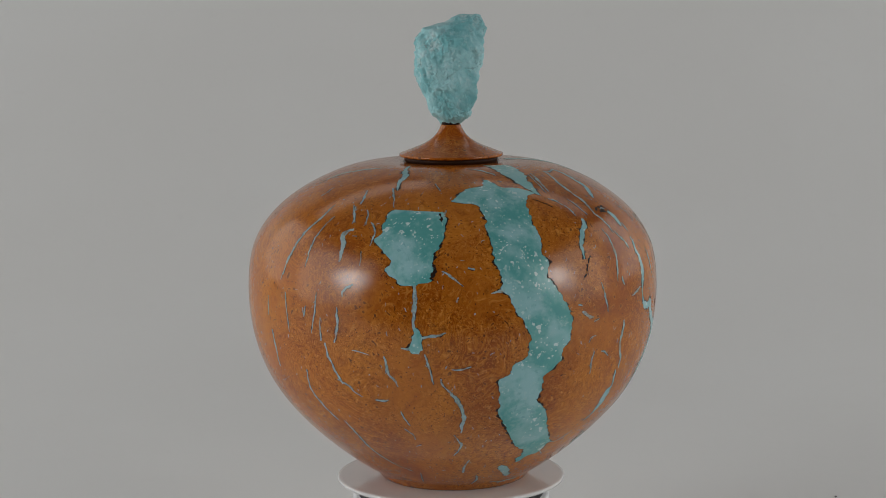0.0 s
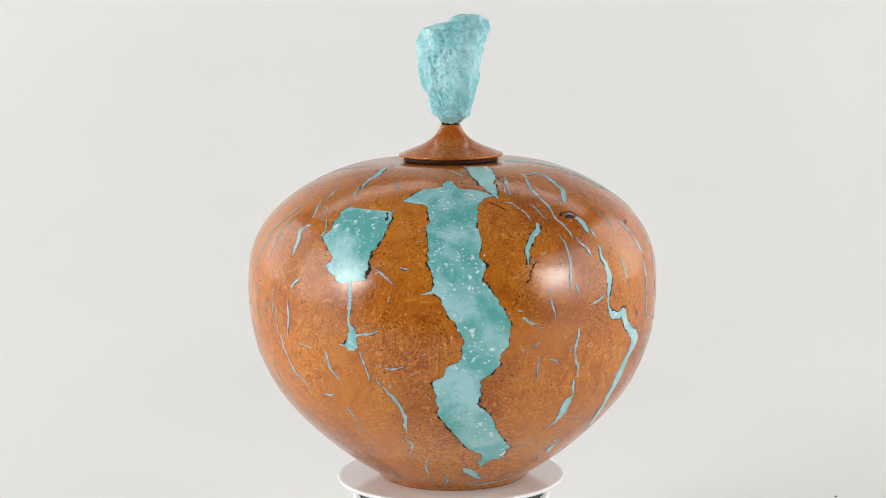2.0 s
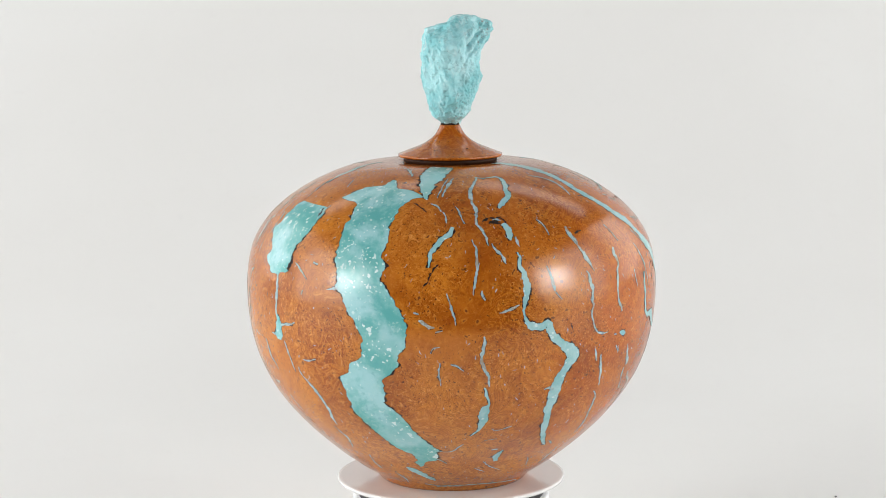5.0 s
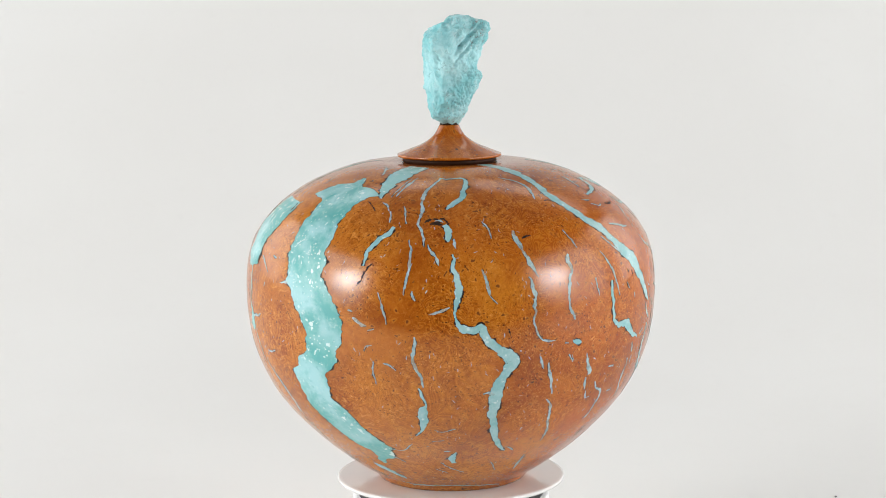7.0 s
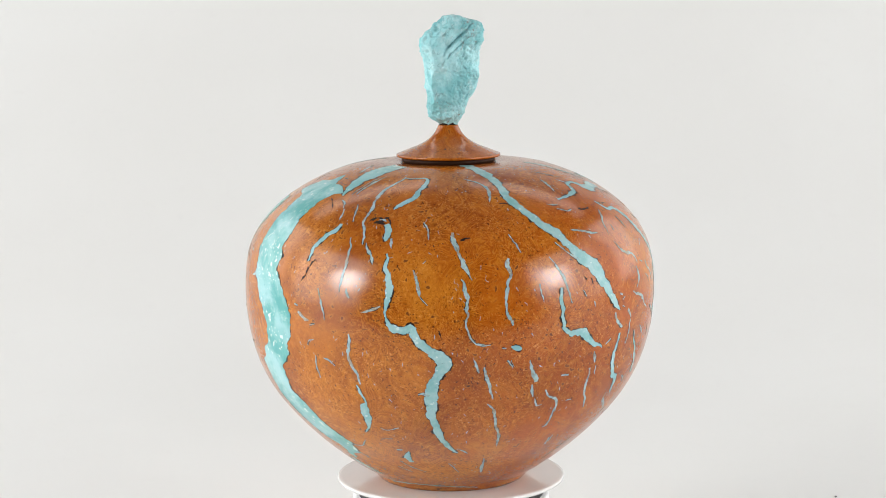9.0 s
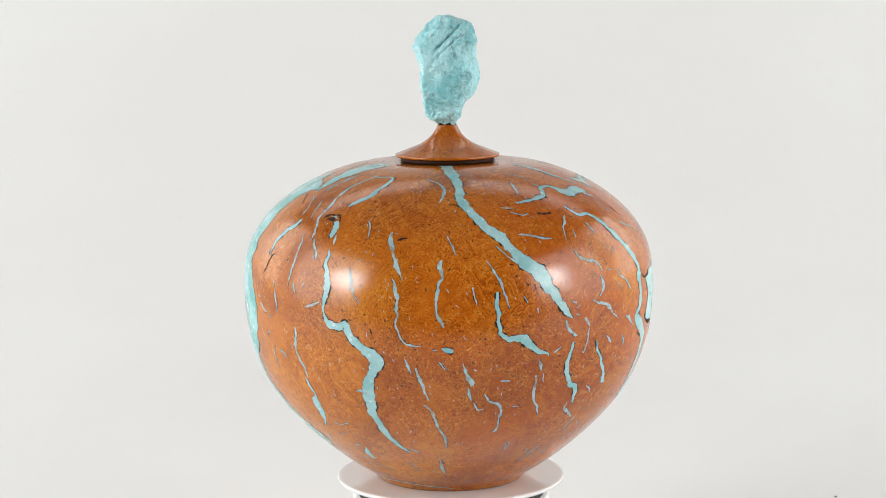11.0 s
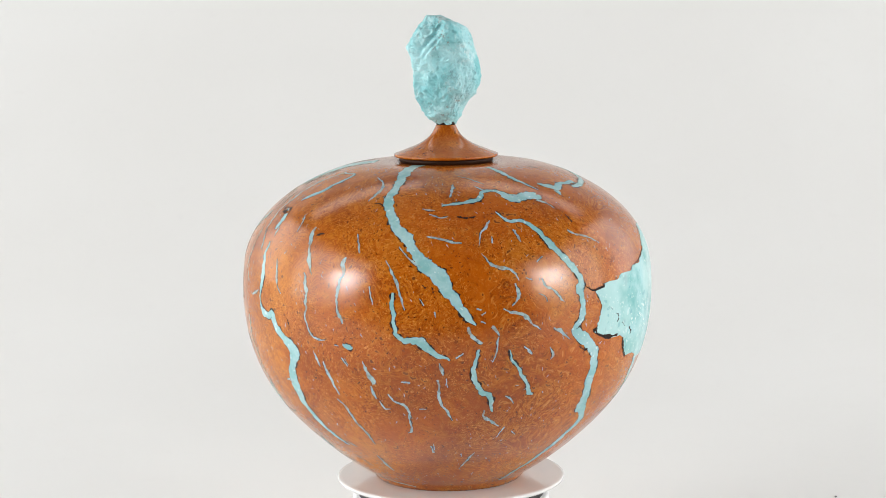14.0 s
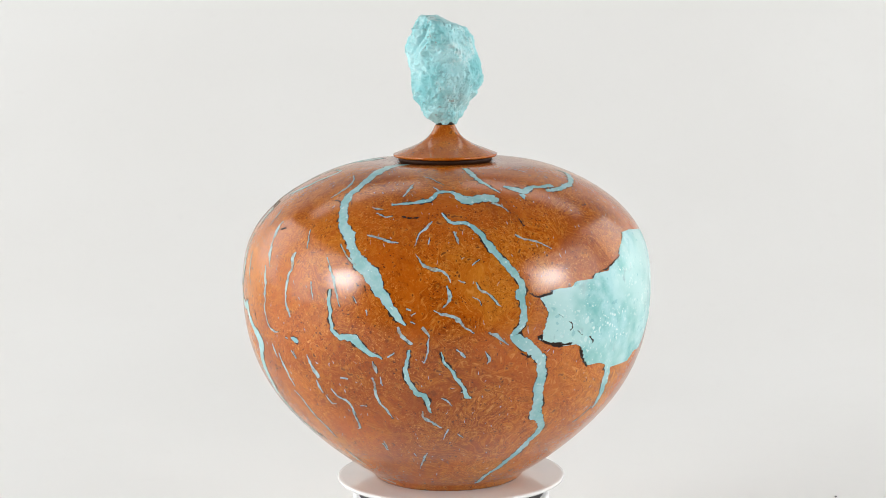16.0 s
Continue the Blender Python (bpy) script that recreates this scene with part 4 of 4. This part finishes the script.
vein([(130.7, 254.3, 0.50), (135.1, 251.4, 0.75), (141.8, 242.7, 0.50)])
vein([(127.8, 244.2, 1.00), (127.1, 237.7, 2.24), (125.9, 229.7, 0.74)])
vein([(116.4, 218.9, 0.99), (118.6, 218.1, 1.23), (120.8, 217.4, 0.62)])
vein([(119.0, 214.5, 0.99), (122.6, 211.6, 1.23), (125.1, 212.4, 0.61)])
bark_line([(128.0, 212.4, 0.98), (131.4, 210.9, 1.71), (134.5, 212.4, 0.73)])
vein([(118.7, 197.9, 0.98), (122.7, 196.5, 1.70), (126.2, 194.3, 1.94), (128.9, 193.6, 0.60)])
vein([(138.1, 208.8, 0.97), (136.6, 203.7, 1.70), (134.8, 200.1, 1.21), (134.1, 195.8, 0.97), (133.6, 192.1, 0.48)])
vein([(141.1, 215.3, 0.73), (142.6, 210.9, 1.71), (144.6, 207.3, 1.95), (148.6, 207.3, 2.43), (151.0, 203.0, 2.91), (152.7, 198.6, 3.39), (154.7, 191.4, 4.11), (156.7, 184.9, 4.34), (158.8, 179.9, 4.58), (160.4, 174.8, 4.33), (161.7, 171.2, 3.61), (162.2, 166.9, 4.33), (161.9, 162.5, 5.53), (162.3, 157.5, 4.09), (162.6, 152.4, 4.09), (162.4, 147.4, 4.33)])
vein([(162.4, 148.1, 4.33), (161.4, 143.7, 3.37), (159.9, 140.1, 4.33), (161.2, 136.5, 7.22), (163.7, 132.9, 6.99), (165.7, 129.3, 6.52), (167.8, 124.2, 6.30), (168.4, 119.2, 5.58), (168.9, 113.4, 6.07), (168.6, 106.9, 7.30), (169.2, 99.0, 6.10), (169.9, 92.5, 6.86), (170.1, 86.7, 8.34), (172.7, 80.9, 5.43), (174.7, 74.4, 5.20), (174.5, 67.9, 4.47), (173.1, 60.0, 3.99), (171.8, 50.6, 4.25), (169.5, 41.2, 3.77), (167.2, 30.3, 3.03), (163.6, 21.7, 2.53), (162.4, 10.1, 2.81), (160.3, 8.7, 1.02)])
bark_line([(163.0, 164.7, 0.72), (165.1, 161.8, 0.72), (167.6, 160.4, 1.69), (170.9, 162.5, 0.73)])
bark_line([(161.9, 129.3, 1.20), (163.2, 127.9, 2.89), (165.1, 126.4, 1.21)])
vein([(137.8, 197.2, 0.73), (137.6, 192.9, 0.72)])
vein([(144.8, 201.5, 0.97), (145.6, 196.5, 1.93), (146.1, 192.9, 0.60)])
vein([(134.1, 187.1, 0.60), (136.0, 181.3, 1.92), (138.4, 178.4, 2.40), (141.3, 177.0, 2.16), (142.7, 174.1, 1.68), (143.5, 170.5, 0.48)])
vein([(142.6, 169.0, 0.96), (143.2, 163.2, 2.39), (142.3, 158.9, 1.67), (141.5, 156.7, 0.48)])
vein([(145.5, 171.9, 0.72), (147.4, 170.5, 0.96)])
vein([(150.0, 170.5, 0.72), (151.3, 166.1, 1.44), (153.6, 163.2, 1.68), (155.3, 158.9, 1.44), (156.4, 156.7, 0.48)])
vein([(149.0, 162.5, 0.48), (150.7, 160.4, 0.72), (151.5, 157.5, 0.48)])
vein([(139.2, 155.3, 0.72), (141.2, 153.1, 1.67), (143.4, 152.4, 2.39), (145.3, 150.2, 2.39), (146.7, 145.9, 1.43), (147.8, 144.5, 1.43), (149.5, 142.3, 0.48)])
vein([(162.9, 197.9, 0.97), (164.8, 195.0, 1.95), (168.0, 192.9, 1.95), (170.4, 190.7, 1.22), (173.0, 187.1, 0.61)])
bark_line([(166.1, 208.8, 0.61), (166.9, 203.0, 1.22)])
vein([(151.5, 183.5, 0.48), (149.3, 179.9, 1.20)])
vein([(131.9, 156.0, 1.20), (133.1, 155.3, 0.96)])
vein([(133.3, 152.4, 1.20), (134.5, 153.9, 0.60)])
vein([(133.3, 148.8, 0.96), (134.4, 147.4, 0.72)])
vein([(104.3, 167.6, 0.96), (104.5, 163.2, 1.43), (105.1, 157.5, 0.60)])
vein([(108.1, 182.8, 0.60), (109.5, 177.7, 1.20), (111.1, 172.6, 1.91), (111.9, 167.6, 1.67), (112.7, 161.1, 1.43), (113.6, 155.3, 0.48)])
vein([(110.5, 164.7, 0.96), (110.2, 158.9, 2.15), (110.7, 153.1, 2.39), (110.9, 146.6, 1.91), (111.2, 141.6, 2.39), (112.9, 138.7, 2.87), (115.2, 138.0, 4.07), (117.4, 138.0, 5.27), (119.2, 133.6, 4.31), (122.2, 129.3, 2.88), (124.4, 127.9, 1.44), (125.0, 126.4, 0.48)])
vein([(121.2, 154.6, 1.44), (121.4, 151.7, 0.60)])
bark_line([(117.9, 169.8, 0.96), (119.0, 167.6, 1.44)])
bark_line([(120.8, 168.3, 1.20), (121.3, 164.7, 0.96)])
vein([(117.5, 161.8, 0.60), (118.6, 158.2, 0.96)])
vein([(122.3, 125.0, 0.96), (122.9, 120.6, 2.17), (123.2, 117.7, 0.72)])
vein([(121.8, 114.9, 0.96), (122.1, 109.1, 2.17), (122.5, 99.7, 1.69), (124.0, 93.9, 1.70), (125.8, 86.0, 0.49)])
vein([(124.0, 115.6, 0.72), (124.5, 109.8, 0.72)])
vein([(101.5, 125.0, 0.96), (102.3, 119.2, 2.16), (103.4, 114.1, 3.12), (103.9, 110.5, 2.16)])
vein([(103.0, 109.1, 1.20), (103.4, 104.7, 1.68), (104.0, 100.4, 0.96)])
vein([(104.7, 99.0, 0.96), (105.9, 93.9, 1.45), (107.8, 93.9, 0.48)])
vein([(107.5, 104.7, 0.72), (109.3, 99.7, 1.69), (111.9, 96.8, 2.41), (112.9, 92.5, 1.94), (112.8, 84.5, 1.70), (112.7, 76.6, 1.46), (111.4, 74.4, 0.49)])
vein([(95.2, 125.7, 0.72), (96.5, 122.1, 1.44), (96.8, 120.6, 0.48)])
vein([(132.6, 132.9, 1.68), (131.8, 125.0, 2.16), (131.5, 119.9, 2.64), (132.0, 113.4, 3.37), (133.6, 106.9, 3.13), (136.0, 104.0, 3.37), (136.8, 99.7, 2.65), (136.9, 94.6, 1.93), (137.8, 91.7, 0.61)])
vein([(134.9, 93.2, 0.97), (135.4, 88.1, 2.43), (137.9, 83.8, 2.67), (140.5, 79.5, 0.97)])
vein([(111.9, 112.7, 0.96), (114.3, 112.7, 1.20)])
vein([(116.1, 94.6, 0.73), (118.3, 94.6, 0.73)])
vein([(126.8, 127.9, 1.20), (128.6, 130.7, 0.72)])
vein([(93.5, 47.0, 0.75), (93.9, 40.5, 1.25), (94.4, 32.5, 3.01), (95.2, 27.4, 0.76)])
vein([(119.4, 57.8, 0.99), (119.2, 64.3, 0.61)])
vein([(129.6, 145.9, 1.68), (130.7, 140.9, 2.87), (132.6, 137.2, 2.39), (133.8, 136.5, 0.48)])
vein([(136.1, 145.9, 1.43), (137.5, 142.3, 2.15), (138.0, 140.1, 0.48)])
vein([(137.7, 139.4, 0.96), (137.4, 131.5, 1.44), (136.4, 125.0, 0.48)])
vein([(140.8, 131.5, 0.72), (141.9, 125.0, 1.44), (143.6, 120.6, 1.68), (145.3, 114.1, 2.16), (147.0, 108.4, 1.68), (147.7, 104.0, 3.37), (148.9, 101.9, 0.60)])
vein([(144.7, 132.9, 0.96), (146.2, 130.7, 1.91), (147.0, 127.9, 0.96)])
vein([(152.4, 131.5, 0.60), (153.5, 126.4, 1.44), (153.1, 123.5, 0.48)])
vein([(152.9, 142.3, 0.96), (155.2, 140.1, 2.88), (157.0, 137.2, 1.44), (158.5, 134.4, 0.48)])
vein([(140.8, 102.6, 0.96), (142.6, 100.4, 1.21), (143.8, 96.8, 0.48)])
vein([(145.4, 74.4, 0.98), (147.4, 70.1, 0.98)])
vein([(142.6, 78.7, 1.46), (140.7, 68.6, 0.61)])
vein([(134.5, 54.2, 0.74), (131.8, 44.1, 1.74), (129.4, 34.0, 0.50)])
vein([(129.3, 53.5, 0.99), (129.7, 49.8, 0.75)])
vein([(118.1, 62.1, 0.99), (118.8, 54.9, 1.24)])
patch([(206.3, 190.0, 212.0, 190.0), (202.5, 184.9, 227.8, 184.9), (198.4, 179.1, 229.5, 179.1), (198.1, 176.3, 231.2, 176.3), (193.0, 173.4, 232.8, 173.4), (191.5, 169.8, 234.3, 169.8), (186.5, 169.8, 235.7, 169.8), (184.7, 166.9, 236.9, 166.9), (179.2, 166.9, 237.9, 166.9), (177.2, 164.0, 238.7, 164.0), (172.8, 164.0, 239.4, 164.0), (170.2, 162.5, 239.8, 162.5), (167.6, 160.4, 240.0, 160.4), (169.0, 153.9, 240.0, 153.9), (169.7, 149.5, 239.7, 149.5), (168.7, 143.7, 239.2, 143.7), (168.0, 139.4, 238.5, 139.4), (167.6, 135.8, 237.7, 135.8), (170.9, 133.6, 236.6, 133.6), (174.3, 130.7, 225.7, 130.7), (177.1, 131.5, 222.9, 131.5), (180.5, 128.6, 220.1, 128.6), (181.4, 122.8, 217.3, 122.8), (183.7, 116.3, 214.5, 116.3), (186.0, 118.5, 211.6, 118.5), (189.9, 115.6, 208.8, 115.6), (195.2, 111.2, 206.0, 111.2)])
vein([(194.0, 116.3, 7.51), (194.6, 106.2, 6.03), (196.0, 96.1, 5.04), (196.9, 86.7, 3.29), (196.5, 80.9, 1.01)])
vein([(189.6, 71.5, 0.63), (193.0, 77.3, 1.01), (194.9, 83.8, 1.01)])
bark_line([(167.8, 135.1, 1.21), (170.7, 132.9, 2.43), (173.8, 131.5, 2.19), (177.4, 131.5, 1.71)])
bark_line([(180.3, 128.6, 0.98), (181.7, 122.8, 1.97), (184.0, 115.6, 0.99)])
bark_line([(187.4, 169.8, 0.62), (192.4, 172.6, 1.00), (197.5, 177.0, 0.63)])
bark_line([(168.0, 138.7, 0.97), (167.6, 135.1, 1.93)])
bark_line([(176.2, 145.2, 0.61), (177.4, 141.6, 0.85), (176.7, 139.4, 0.49)])
bark_line([(183.7, 134.4, 0.74), (184.8, 130.7, 1.23), (184.5, 129.3, 0.62)])
bark_line([(173.0, 149.5, 0.36), (174.4, 147.4, 0.61)])
bark_line([(179.0, 138.7, 0.37), (180.7, 135.8, 0.61)])

vein([(-41.0, 209.2, 0.70), (-42.5, 200.8, 1.10), (-43.5, 191.7, 1.30), (-43.5, 181.9, 1.10), (-43.5, 174.9, 0.60)])
vein([(-57.0, 233.0, 0.60), (-57.0, 228.1, 1.10), (-57.5, 223.9, 0.60)])
vein([(-38.5, 161.6, 0.60), (-39.0, 150.4, 1.10), (-40.5, 137.1, 0.60)])
vein([(-42.5, 153.2, 0.60), (-43.0, 146.9, 1.00)])
vein([(204.5, 232.3, 2.50), (214.0, 237.2, 3.60), (222.0, 242.1, 3.20), (222.0, 248.4, 1.40)])
vein([(186.0, 230.2, 2.60), (194.5, 230.9, 3.60), (205.5, 233.0, 3.40)])


def motions():
    """The plate turns at an even rate; the urn stands a little off its centre."""
    rows, plate_rows = [], []
    for k in range(33):
        t = k / 2
        turn = -8.9 * t
        spin = pose(0, 0, 0, 0, 0, turn)
        rows.append((t, spin @ pose(0.002, 0.0, 0.0002)))
        plate_rows.append((t, pose(0, 0, -0.0745) @ spin))
    walk(URN, rows)
    walk(TURNTABLE, plate_rows)


motions()
